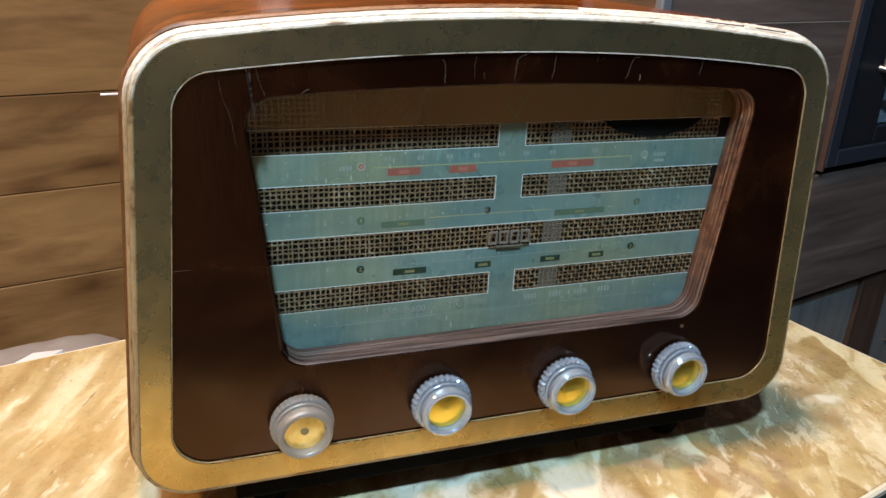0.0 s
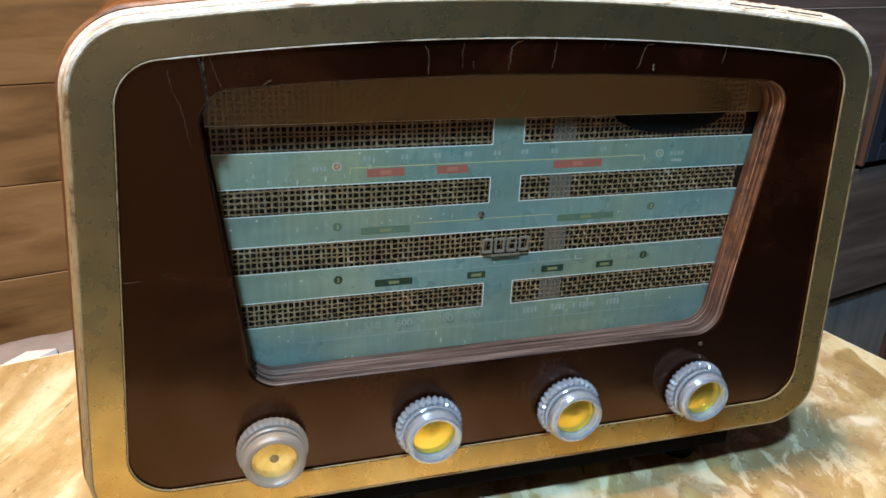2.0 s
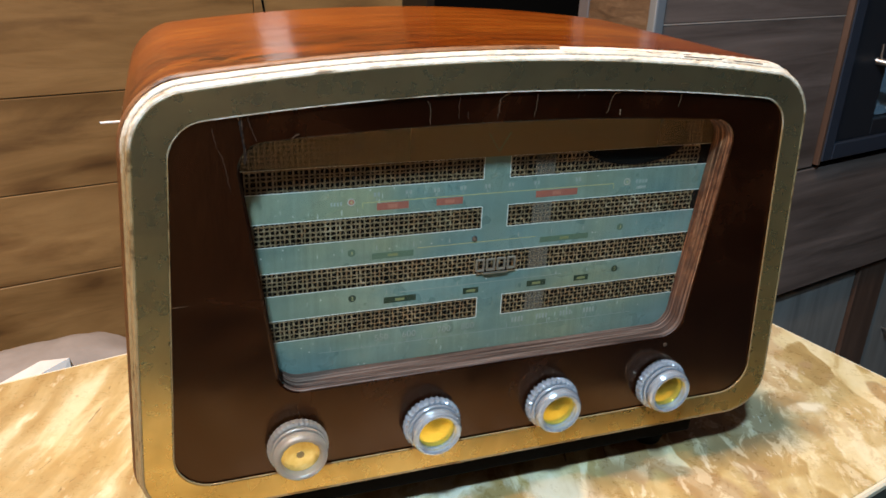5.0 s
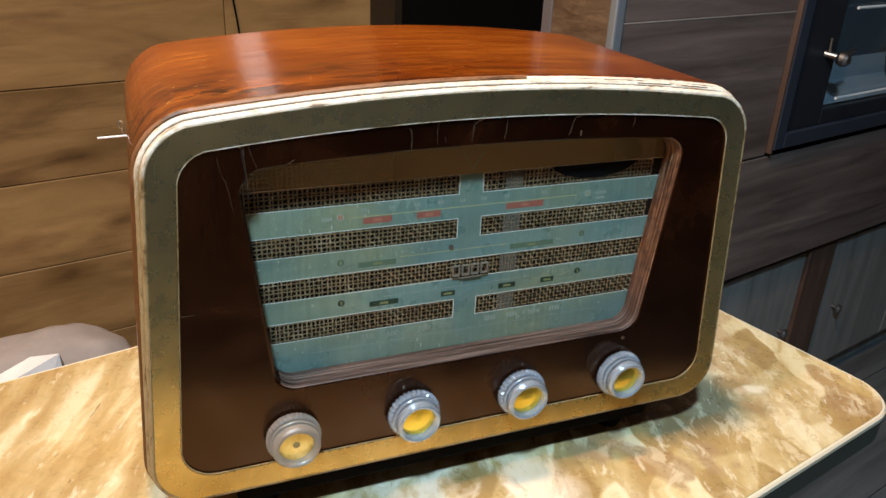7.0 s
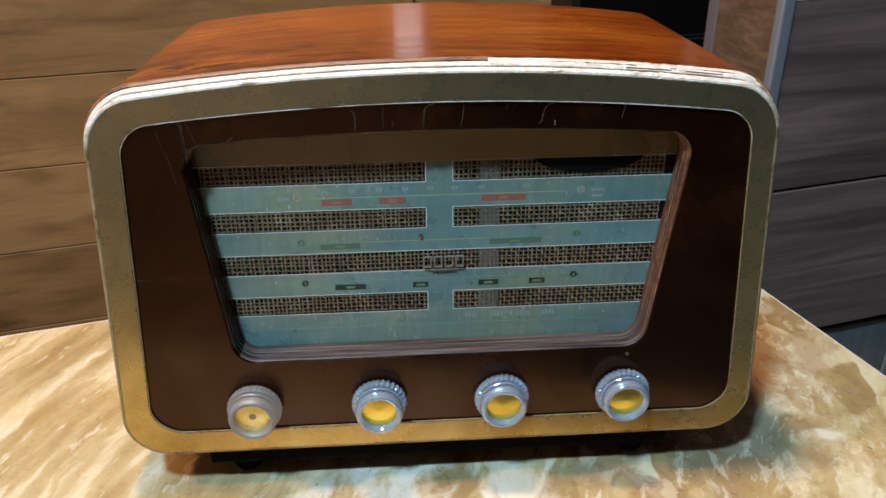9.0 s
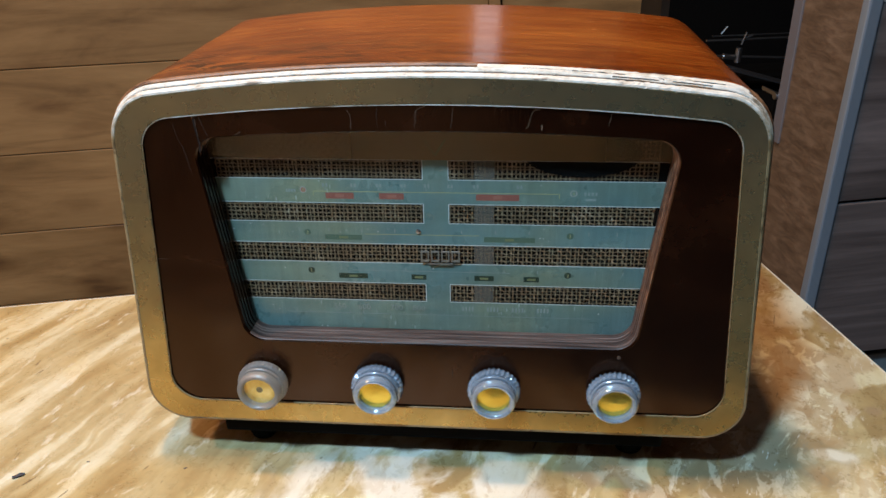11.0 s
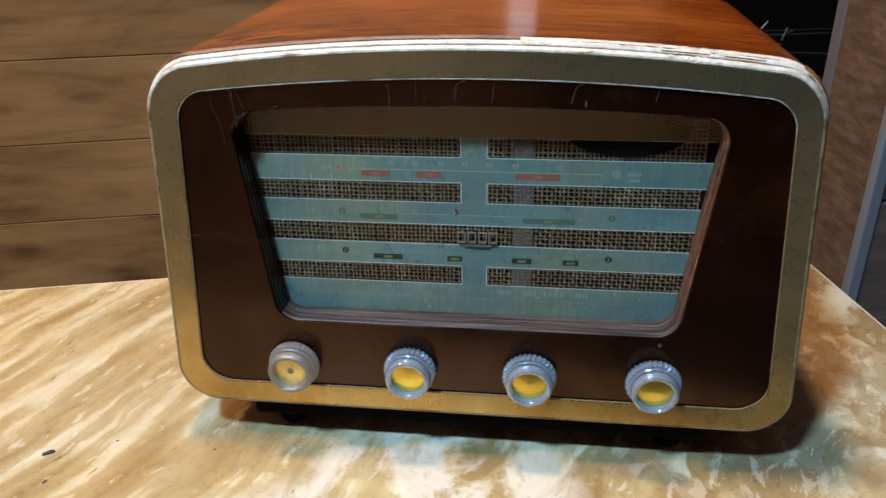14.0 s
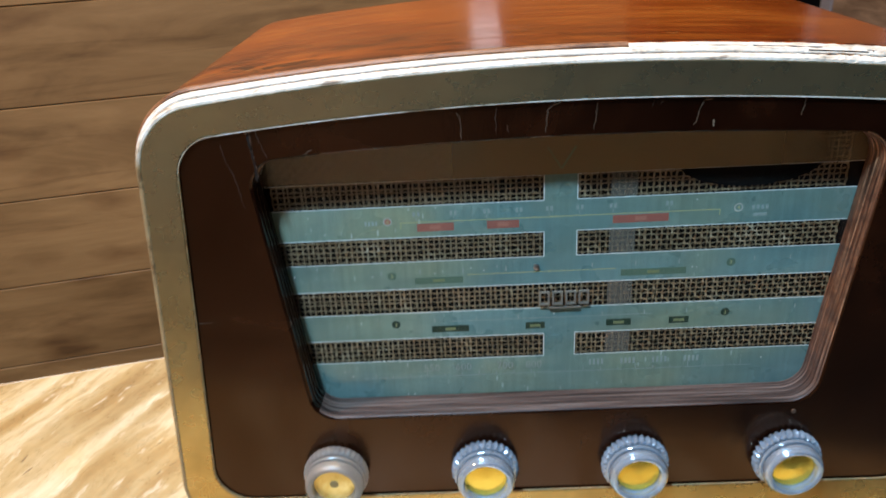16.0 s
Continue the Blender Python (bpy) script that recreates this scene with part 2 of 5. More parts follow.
def cream_edge(name="worn_cream_edge", tint=(1.0, 1.0, 1.0)):
    m, nodes, links, b = mat(name, (0.6, 0.5, 0.34), 0.45)
    mp = coords(nodes, links, (1, 1, 1))
    a = noise_tex(nodes, links, mp, 150, 8, 0.75, 0.3)
    tone = lambda c: tuple(v * k for v, k in zip(c, tint))
    r = ramp(nodes, [(0.27, (0.16, 0.10, 0.06)), (0.35, tone((0.60, 0.54, 0.45))), (0.55, tone((0.78, 0.74, 0.66))), (0.8, tone((0.88, 0.86, 0.80)))])
    links.new(a.outputs[0], r.inputs[0])
    # longer chips and rubbed stretches
    mp2 = coords(nodes, links, (38, 240, 60))
    c = noise_tex(nodes, links, mp2, 1, 5, 0.7)
    rc = ramp(nodes, [(0.36, (0.26, 0.19, 0.13)), (0.43, (0.86, 0.82, 0.76)), (0.55, (1, 1, 1))])
    links.new(c.outputs[0], rc.inputs[0])
    worn = mix(nodes, links, 0.8, r.outputs[0], rc.outputs[0], "MULTIPLY")
    # top kept pale and sides browned: the top's stronger light is put into the colour
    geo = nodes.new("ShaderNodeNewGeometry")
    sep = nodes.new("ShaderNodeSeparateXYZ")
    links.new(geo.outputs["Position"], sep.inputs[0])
    ragged_z = nodes.new("ShaderNodeMath")
    ragged_z.operation = "MULTIPLY_ADD"
    links.new(c.outputs[0], ragged_z.inputs[0])
    ragged_z.inputs[1].default_value = 0.10
    links.new(sep.outputs["Z"], ragged_z.inputs[2])
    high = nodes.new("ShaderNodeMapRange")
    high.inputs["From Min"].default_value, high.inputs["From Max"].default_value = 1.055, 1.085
    links.new(ragged_z.outputs[0], high.inputs["Value"])
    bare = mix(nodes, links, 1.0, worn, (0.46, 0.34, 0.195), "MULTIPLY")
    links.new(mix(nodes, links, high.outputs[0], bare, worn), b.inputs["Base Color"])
    bump(nodes, links, b, a.outputs[0], 0.35, 0.001)
    return m


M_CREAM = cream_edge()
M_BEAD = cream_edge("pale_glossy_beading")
M_BEAD.node_tree.nodes["Principled BSDF"].inputs["Roughness"].default_value = 0.2


def ply_edge():
    """Bare layered plywood at the cut of the dial opening, red-brown and rubbed in patches along the upright side; the
    greyer bottom has cool light put into its colour.
    """
    m, nodes, links, b = mat("plywood_edge", (0.3, 0.16, 0.09), 0.5)
    mp = coords(nodes, links, (14, 900, 14))
    a = noise_tex(nodes, links, mp, 1, 5, 0.6)
    r = ramp(nodes, [(0.38, (0.028, 0.013, 0.009)), (0.5, (0.105, 0.055, 0.040)), (0.64, (0.23, 0.148, 0.118))])
    links.new(a.outputs[0], r.inputs[0])
    mp2 = coords(nodes, links, (1, 1, 1))
    c = noise_tex(nodes, links, mp2, 95, 5, 0.7, 0.6)
    r2 = ramp(nodes, [(0.38, (0.052, 0.017, 0.008)), (0.5, (0.155, 0.060, 0.027)), (0.62, (0.34, 0.175, 0.095))])
    links.new(a.outputs[0], r2.inputs[0])
    rc = ramp(nodes, [(0.38, (0.34, 0.27, 0.24)), (0.56, (1, 1, 1)), (0.7, (1.3, 1.2, 1.1))])
    links.new(c.outputs[0], rc.inputs[0])
    red = mix(nodes, links, 0.9, r2.outputs[0], rc.outputs[0], "MULTIPLY")
    split = nodes.new("ShaderNodeSeparateXYZ")
    links.new(mp2.outputs[0], split.inputs[0])
    wave = nodes.new("ShaderNodeMath")
    wave.operation = "MULTIPLY_ADD"
    links.new(c.outputs[0], wave.inputs[0])
    wave.inputs[1].default_value = 0.05
    links.new(split.outputs["Z"], wave.inputs[2])
    up = nodes.new("ShaderNodeMapRange")
    up.inputs["From Min"].default_value, up.inputs["From Max"].default_value = 0.135, 0.185
    links.new(wave.outputs[0], up.inputs["Value"])
    links.new(mix(nodes, links, up.outputs[0], r.outputs[0], red), b.inputs["Base Color"])
    bump(nodes, links, b, a.outputs[0], 0.4, 0.001)
    return m


M_PLY = ply_edge()


def table_laminate():
    """Marbled laminate: long soft streaks at one end, crisp rounded patches at the other, pale scratches."""
    m, nodes, links, b = mat("marbled_laminate", (0.5, 0.4, 0.25), 0.28)
    mp = coords(nodes, links, (1, 1, 1), rot=(0, 0, TABLE_TURN))
    place = nodes.new("ShaderNodeTexCoord")
    split = nodes.new("ShaderNodeSeparateXYZ")
    links.new(place.outputs["Object"], split.inputs[0])

    def calc(how, p, q, clamp=False):
        n = nodes.new("ShaderNodeMath")
        n.operation, n.use_clamp = how, clamp
        for socket, v in zip(n.inputs, (p, q)):
            if isinstance(v, (int, float)):
                socket.default_value = v
            else:
                links.new(v, socket)
        return n.outputs[0]

    def stretch(source, scale):
        n = nodes.new("ShaderNodeMapping")
        n.inputs["Scale"].default_value = scale
        links.new(source, n.inputs["Vector"])
        return n

    def step(value, lo, hi, top=1.0):
        r = ramp(nodes, [(lo, (0, 0, 0)), (hi, (top, top, top))])
        links.new(value, r.inputs[0])
        return r.outputs[0]

    def both(p, q):
        return mix(nodes, links, 1.0, p, q, "MULTIPLY")

    side = nodes.new("ShaderNodeMapRange")
    side.interpolation_type = "SMOOTHSTEP"
    side.inputs["From Min"].default_value, side.inputs["From Max"].default_value = -0.20, 0.10
    links.new(split.outputs["X"], side.inputs["Value"])
    warp = noise_tex(nodes, links, mp, 9.0, 3, 0.55)
    bent = mix(nodes, links, 0.022, mp.outputs[0], warp.outputs["Color"], "LINEAR_LIGHT")
    # streaked end
    streaks = noise_tex(nodes, links, stretch(bent, (0.75, 4.6, 1.0)), 9.0, 6, 0.55, 0.1)
    # patched end: random tone for each cell, broken up by a finer noise
    cells = nodes.new("ShaderNodeTexVoronoi")
    cells.feature = "SMOOTH_F1"
    cells.inputs["Scale"].default_value, cells.inputs["Smoothness"].default_value = 21.0, 0.12
    links.new(stretch(bent, (0.75, 1.5, 1.0)).outputs[0], cells.inputs["Vector"])
    tone = nodes.new("ShaderNodeSeparateColor")
    links.new(cells.outputs["Color"], tone.inputs[0])
    mottle = noise_tex(nodes, links, stretch(bent, (0.8, 1.7, 1.0)), 17.0, 5, 0.6, 0.5)
    patches = calc("ADD", calc("MULTIPLY", tone.outputs[0], 0.40), calc("MULTIPLY", mottle.outputs[0], 0.60))
    value = mix(nodes, links, side.outputs[0], streaks.outputs[0], patches)
    r = ramp(nodes, [(0.30, (0.38, 0.275, 0.135)), (0.40, (0.47, 0.36, 0.19)), (0.48, (0.54, 0.44, 0.25)), (0.54, (0.60, 0.51, 0.325)), (0.58, (0.71, 0.645, 0.46)), (0.67, (0.80, 0.76, 0.61))])
    links.new(value, r.inputs[0])
    col = mix(nodes, links, mix(nodes, links, 1.0, side.outputs[0], (0.75, 0.75, 0.75), "MULTIPLY"), r.outputs[0], mix(nodes, links, 1.0, r.outputs[0], (0.90, 0.84, 0.66), "MULTIPLY"))
    col = mix(nodes, links, side.outputs[0], mix(nodes, links, 1.0, col, (0.87, 0.83, 0.72), "MULTIPLY"), col)
    # rounded brown islands with firm edges
    isle = noise_tex(nodes, links, stretch(bent, (0.9, 1.3, 1.0)), 13.0, 2, 0.45, 0.3)
    col = mix(nodes, links, both(step(isle.outputs[0], 0.585, 0.62, 0.75), side.outputs[0]), col, (0.36, 0.245, 0.135))
    # pale strokes all one way
    stroke = noise_tex(nodes, links, stretch(bent, (3.2, 9.0, 1.0)), 9.0, 4, 0.6)
    col = mix(nodes, links, step(stroke.outputs[0], 0.60, 0.66, 0.55), col, (0.80, 0.74, 0.57))
    # ochre and pale areas at a larger scale
    wide = noise_tex(nodes, links, mp, 4.5, 4, 0.6, 0.4)
    rw = ramp(nodes, [(0.40, (1.0, 0.88, 0.66)), (0.58, (1.0, 1.0, 1.0))])
    links.new(wide.outputs[0], rw.inputs[0])
    col = mix(nodes, links, 0.7, col, rw.outputs[0], "MULTIPLY")

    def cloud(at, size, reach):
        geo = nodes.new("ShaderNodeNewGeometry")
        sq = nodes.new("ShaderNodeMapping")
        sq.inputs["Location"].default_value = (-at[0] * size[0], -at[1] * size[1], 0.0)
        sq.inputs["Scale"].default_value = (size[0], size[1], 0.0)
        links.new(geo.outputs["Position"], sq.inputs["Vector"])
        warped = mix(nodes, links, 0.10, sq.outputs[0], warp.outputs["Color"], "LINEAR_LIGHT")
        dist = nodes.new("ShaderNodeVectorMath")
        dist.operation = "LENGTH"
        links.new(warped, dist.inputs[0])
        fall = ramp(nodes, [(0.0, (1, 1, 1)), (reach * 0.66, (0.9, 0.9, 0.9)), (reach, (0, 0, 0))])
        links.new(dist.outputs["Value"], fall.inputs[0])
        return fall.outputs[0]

    # worn brown stain by the end of the radio, with crisp scraped flecks in it, a darker brown patch near its front
    # corner, and a worn pale spot before it
    stain = noise_tex(nodes, links, stretch(bent, (1.0, 1.6, 1.0)), 34.0, 6, 0.65, 0.5)
    col = mix(nodes, links, both(cloud((0.295, 0.145), (1.0, 0.8), 0.065), step(stain.outputs[0], 0.46, 0.49, 0.65)), col, (0.40, 0.255, 0.115))
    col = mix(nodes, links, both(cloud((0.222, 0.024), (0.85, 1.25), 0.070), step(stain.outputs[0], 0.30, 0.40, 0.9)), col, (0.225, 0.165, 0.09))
    for at, size in (((0.282, 0.061), 0.020), ((0.336, 0.107), 0.022), ((0.355, 0.150), 0.030), ((0.365, 0.055), 0.022)):
        col = mix(nodes, links, mix(nodes, links, 1.0, cloud(at, (1.0, 1.0), size), (0.8, 0.8, 0.8), "MULTIPLY"), col, (0.46, 0.32, 0.17))
    col = mix(nodes, links, cloud((0.290, 0.031), (1.0, 1.3), 0.014), col, (0.78, 0.71, 0.54))
    col = mix(nodes, links, both(cloud((0.315, 0.225), (1.0, 1.5), 0.050), step(mottle.outputs[0], 0.40, 0.50, 0.8)), col, (0.80, 0.735, 0.55))
    col = mix(nodes, links, both(cloud((-0.015, -0.045), (0.8, 1.4), 0.10), step(mottle.outputs[0], 0.42, 0.52, 0.85)), col, (0.80, 0.765, 0.66))
    # crisp cream and ochre flecks over the patches
    fleck = noise_tex(nodes, links, stretch(bent, (1.0, 2.0, 1.0)), 30.0, 7, 0.68, 0.7)
    zone = noise_tex(nodes, links, mp, 15.0, 3, 0.6)
    col = mix(nodes, links, both(both(step(fleck.outputs[0], 0.545, 0.585, 0.45), step(zone.outputs[0], 0.44, 0.54)), side.outputs[0]), col, (0.78, 0.695, 0.49))
    ochre = noise_tex(nodes, links, stretch(bent, (1.1, 1.8, 1.0)), 24.0, 6, 0.66, 0.6)
    col = mix(nodes, links, both(both(step(ochre.outputs[0], 0.56, 0.60, 0.42), step(zone.outputs[0], 0.42, 0.50)), side.outputs[0]), col, (0.42, 0.275, 0.115))
    # short scratches and chips, in patches
    thin = stretch(bent, (90.0, 420.0, 1.0))
    sc = noise_tex(nodes, links, thin, 1.0, 3, 0.6)
    gate = noise_tex(nodes, links, mp, 12.0, 3, 0.6)
    col = mix(nodes, links, both(step(sc.outputs[0], 0.64, 0.68, 0.55), step(gate.outputs[0], 0.55, 0.64)), col, (0.90, 0.88, 0.80))
    sd = noise_tex(nodes, links, stretch(bent, (55.0, 420.0, 1.0)), 0.8, 2, 0.5)
    rsd = ramp(nodes, [(0.24, (0.7, 0.7, 0.7)), (0.27, (0, 0, 0))])
    links.new(sd.outputs[0], rsd.inputs[0])
    col = mix(nodes, links, rsd.outputs[0], col, (0.16, 0.105, 0.055))
    pits = nodes.new("ShaderNodeTexVoronoi")
    pits.inputs["Scale"].default_value = 60.0
    links.new(bent, pits.inputs["Vector"])
    rp = ramp(nodes, [(0.05, (0.6, 0.6, 0.6)), (0.10, (0, 0, 0))])
    links.new(pits.outputs["Distance"], rp.inputs[0])
    col = mix(nodes, links, both(rp.outputs[0], step(gate.outputs[0], 0.50, 0.56)), col, (0.22, 0.14, 0.07))
    grain = noise_tex(nodes, links, mp, 110.0, 5, 0.7, 0.3)
    col = mix(nodes, links, 0.22, col, grain.outputs[0], "OVERLAY")
    links.new(col, b.inputs["Base Color"])
    rr = ramp(nodes, [(0.35, (0.24,) * 3), (0.7, (0.42,) * 3)])
    links.new(grain.outputs[0], rr.inputs[0])
    links.new(rr.outputs[0], b.inputs["Roughness"])
    bump(nodes, links, b, grain.outputs[0], 0.05, 0.001)
    return m


TABLE_TURN = -0.95
M_TABLE = table_laminate()
M_TABLE_EDGE = mat("cream_edge_strip", (0.72, 0.66, 0.52), 0.45)[0]
M_TABLE_SIDE = mat("dark_green_edge", (0.045, 0.055, 0.045), 0.5)[0]


def dial_print():
    m, nodes, links, b = mat("pale_green_dial_print", (0.30, 0.46, 0.42), 0.3, 0.15, 0.4)
    mp = coords(nodes, links, (9, 60, 26))
    a = noise_tex(nodes, links, mp, 1, 6, 0.65, 0.5)
    r = ramp(nodes, [(0.3, (0.162, 0.213, 0.177)), (0.55, (0.235, 0.295, 0.240)), (0.8, (0.33, 0.375, 0.30))])
    links.new(a.outputs[0], r.inputs[0])
    # slow drift from blue to green, with glare on the glass put into the print
    mp2 = coords(nodes, links, (1, 1, 1))
    d = noise_tex(nodes, links, mp2, 9, 3, 0.5)
    rd = ramp(nodes, [(0.38, (0.72, 0.97, 1.13)), (0.60, (1.15, 1.09, 0.88))])
    links.new(d.outputs[0], rd.inputs[0])
    col = mix(nodes, links, 1.0, r.outputs[0], rd.outputs[0], "MULTIPLY")
    # fine vertical streaks and sparse pale specks: dust, and glints put into the colour
    mp3 = coords(nodes, links, (420, 10, 16))
    st = noise_tex(nodes, links, mp3, 1, 3, 0.6)
    col = mix(nodes, links, 0.22, col, st.outputs[0], "OVERLAY")
    v = nodes.new("ShaderNodeTexVoronoi")
    v.inputs["Scale"].default_value = 230
    links.new(mp2.outputs[0], v.inputs["Vector"])
    rv = ramp(nodes, [(0.06, (1, 1, 1)), (0.14, (0, 0, 0))])
    links.new(v.outputs["Distance"], rv.inputs[0])
    rm = ramp(nodes, [(0.55, (0, 0, 0)), (0.62, (1, 1, 1))])
    patchy = noise_tex(nodes, links, mp2, 38, 3, 0.6)
    links.new(patchy.outputs[0], rm.inputs[0])
    speck = mix(nodes, links, 1.0, rv.outputs[0], rm.outputs[0], "MULTIPLY")
    col = mix(nodes, links, speck, col, (0.78, 0.78, 0.72))
    runs = nodes.new("ShaderNodeTexVoronoi")
    runs.inputs["Scale"].default_value = 1.0
    links.new(coords(nodes, links, (210, 210, 62)).outputs[0], runs.inputs["Vector"])
    rr2 = ramp(nodes, [(0.06, (0.6, 0.6, 0.6)), (0.14, (0, 0, 0))])
    links.new(runs.outputs["Distance"], rr2.inputs[0])
    rg = ramp(nodes, [(0.46, (0, 0, 0)), (0.54, (1, 1, 1))])
    links.new(d.outputs[0], rg.inputs[0])
    col = mix(nodes, links, mix(nodes, links, 1.0, rr2.outputs[0], rg.outputs[0], "MULTIPLY"), col, (0.66, 0.72, 0.66))
    links.new(col, b.inputs["Base Color"])
    rr = ramp(nodes, [(0.3, (0.22,) * 3), (0.7, (0.42,) * 3)])
    links.new(patchy.outputs[0], rr.inputs[0])
    links.new(rr.outputs[0], b.inputs["Roughness"])
    return m


M_DIAL = dial_print()
M_LINE = mat("white_print", (0.70, 0.72, 0.68), 0.4)[0]
M_YELLOW_PRINT = mat("pale_yellow_print", (0.46, 0.44, 0.21), 0.4)[0]
M_BAR_PRINT = mat("dull_yellow_print", (0.20, 0.22, 0.10), 0.4)[0]
M_RED_PRINT = mat("red_print", (0.36, 0.115, 0.080), 0.4)[0]
M_GREEN_PRINT = mat("green_print", (0.10, 0.16, 0.105), 0.4)[0]
M_BLACK_PRINT = mat("black_green_print", (0.02, 0.04, 0.022), 0.4)[0]
M_RED_FAINT = mat("pale_red_print", (0.44, 0.17, 0.115), 0.4)[0]
M_FAINT_PRINT = mat("faint_white_print", (0.31, 0.355, 0.315), 0.4)[0]
M_RING = mat("dull_white_print", (0.44, 0.43, 0.36), 0.4)[0]


def see_through(name, colour, cover, rough=0.06, ior=1.38):
    """A clear pane: tinted see-through with a glossy face."""
    m = bpy.data.materials.new(name)
    m.use_nodes = True
    nodes, links = m.node_tree.nodes, m.node_tree.links
    nodes.clear()
    out = nodes.new("ShaderNodeOutputMaterial")
    clear = nodes.new("ShaderNodeBsdfTransparent")
    body = nodes.new("ShaderNodeBsdfDiffuse")
    body.inputs[0].default_value = (*colour, 1)
    gloss = nodes.new("ShaderNodeBsdfGlossy")
    gloss.inputs["Roughness"].default_value = rough
    # mirror share of a thin pane, rising towards grazing views
    lw = nodes.new("ShaderNodeLayerWeight")
    lw.inputs[0].default_value = 0.5
    power = nodes.new("ShaderNodeMath")
    power.operation = "POWER"
    links.new(lw.outputs["Facing"], power.inputs[0])
    power.inputs[1].default_value = 5.0
    fr = nodes.new("ShaderNodeMapRange")
    fr.inputs["To Min"].default_value = ((ior - 1) / (ior + 1)) ** 2
    links.new(power.outputs[0], fr.inputs["Value"])
    m1, m2 = nodes.new("ShaderNodeMixShader"), nodes.new("ShaderNodeMixShader")
    m1.inputs[0].default_value = cover
    links.new(clear.outputs[0], m1.inputs[1])
    links.new(body.outputs[0], m1.inputs[2])
    links.new(fr.outputs[0], m2.inputs[0])
    links.new(m1.outputs[0], m2.inputs[1])
    links.new(gloss.outputs[0], m2.inputs[2])
    links.new(m2.outputs[0], out.inputs[0])
    return m


M_PANE = see_through("dial_glass", (0.5, 0.45, 0.4), 0.004, 0.14, 1.30)
M_TOPBAND = see_through("brown_tinted_band", (0.44, 0.305, 0.15), 0.50, 0.25, 1.45)
def thin_out(m):
    """The brown coat of the band has worn thin towards both ends."""
    nodes, links = m.node_tree.nodes, m.node_tree.links
    geo = nodes.new("ShaderNodeNewGeometry")
    sep = nodes.new("ShaderNodeSeparateXYZ")
    links.new(geo.outputs["Position"], sep.inputs[0])
    worn = nodes.new("ShaderNodeMapRange")
    worn.inputs["From Min"].default_value, worn.inputs["From Max"].default_value = -0.13, 0.0
    worn.inputs["To Min"].default_value, worn.inputs["To Max"].default_value = 0.36, 0.66
    links.new(sep.outputs["X"], worn.inputs["Value"])
    coat = next(n for n in nodes if n.bl_idname == "ShaderNodeMixShader" and not n.inputs[0].is_linked)
    far_end = nodes.new("ShaderNodeMapRange")
    far_end.inputs["From Min"].default_value, far_end.inputs["From Max"].default_value = 0.095, 0.125
    far_end.inputs["To Min"].default_value, far_end.inputs["To Max"].default_value = 0.66, 0.36
    links.new(sep.outputs["X"], far_end.inputs["Value"])
    least = nodes.new("ShaderNodeMath")
    least.operation = "MINIMUM"
    links.new(worn.outputs[0], least.inputs[0])
    links.new(far_end.outputs[0], least.inputs[1])
    links.new(least.outputs[0], coat.inputs[0])


thin_out(M_TOPBAND)
M_OVENGLASS = see_through("oven_glass", (0.04, 0.07, 0.09), 0.10, 0.03)


def weave_mat():
    m, nodes, links, b = mat("tan_grille_thread", (0.30, 0.23, 0.13), 0.34)
    mp = coords(nodes, links, (1, 1, 1))
    a = noise_tex(nodes, links, mp, 55, 6, 0.7)
    r = ramp(nodes, [(0.3, (0.130, 0.080, 0.038)), (0.55, (0.255, 0.172, 0.090)), (0.8, (0.56, 0.45, 0.30))])
    links.new(a.outputs[0], r.inputs[0])
    links.new(r.outputs[0], b.inputs["Base Color"])
    return m


M_WEAVE = weave_mat()


def clear_plastic():
    m, nodes, links, b = mat("clear_knob_plastic", (0.68, 0.82, 1.0), 0.05, 0.22, 0.8)
    b.inputs["Transmission Weight"].default_value = 0.65
    b.inputs["IOR"].default_value = 1.49
    mp = coords(nodes, links, (1, 1, 1))
    v = nodes.new("ShaderNodeTexVoronoi")
    v.inputs["Scale"].default_value = 620
    links.new(mp.outputs[0], v.inputs["Vector"])
    bump(nodes, links, b, v.outputs["Distance"], 0.22, 0.0005)
    return m


def cloudy_plastic():
    m, nodes, links, b = mat("cloudy_knob_plastic", (0.70, 0.68, 0.67), 0.22, 0.06, 0.1)
    b.inputs["Transmission Weight"].default_value = 0.80
    mp = coords(nodes, links, (1, 1, 1))
    a = noise_tex(nodes, links, mp, 180, 5, 0.7)
    rr = ramp(nodes, [(0.3, (0.32,) * 3), (0.7, (0.55,) * 3)])
    links.new(a.outputs[0], rr.inputs[0])
    links.new(rr.outputs[0], b.inputs["Roughness"])
    return m


M_KNOB = clear_plastic()
M_KNOB_OLD = cloudy_plastic()


def brass_disc():
    m, nodes, links, b = mat("spun_brass", (0.93, 0.68, 0.10), 0.24, 0.85)
    b.inputs["Anisotropic"].default_value = 0.7
    mp = coords(nodes, links, (900, 3, 900))
    a = noise_tex(nodes, links, mp, 1, 2, 0.5)
    bump(nodes, links, b, a.outputs[0], 0.1, 0.0004)
    return m


M_BRASS = brass_disc()
M_STAIN_DISC = mat("stained_disc_centre", (0.30, 0.22, 0.10), 0.45, 0.3)[0]


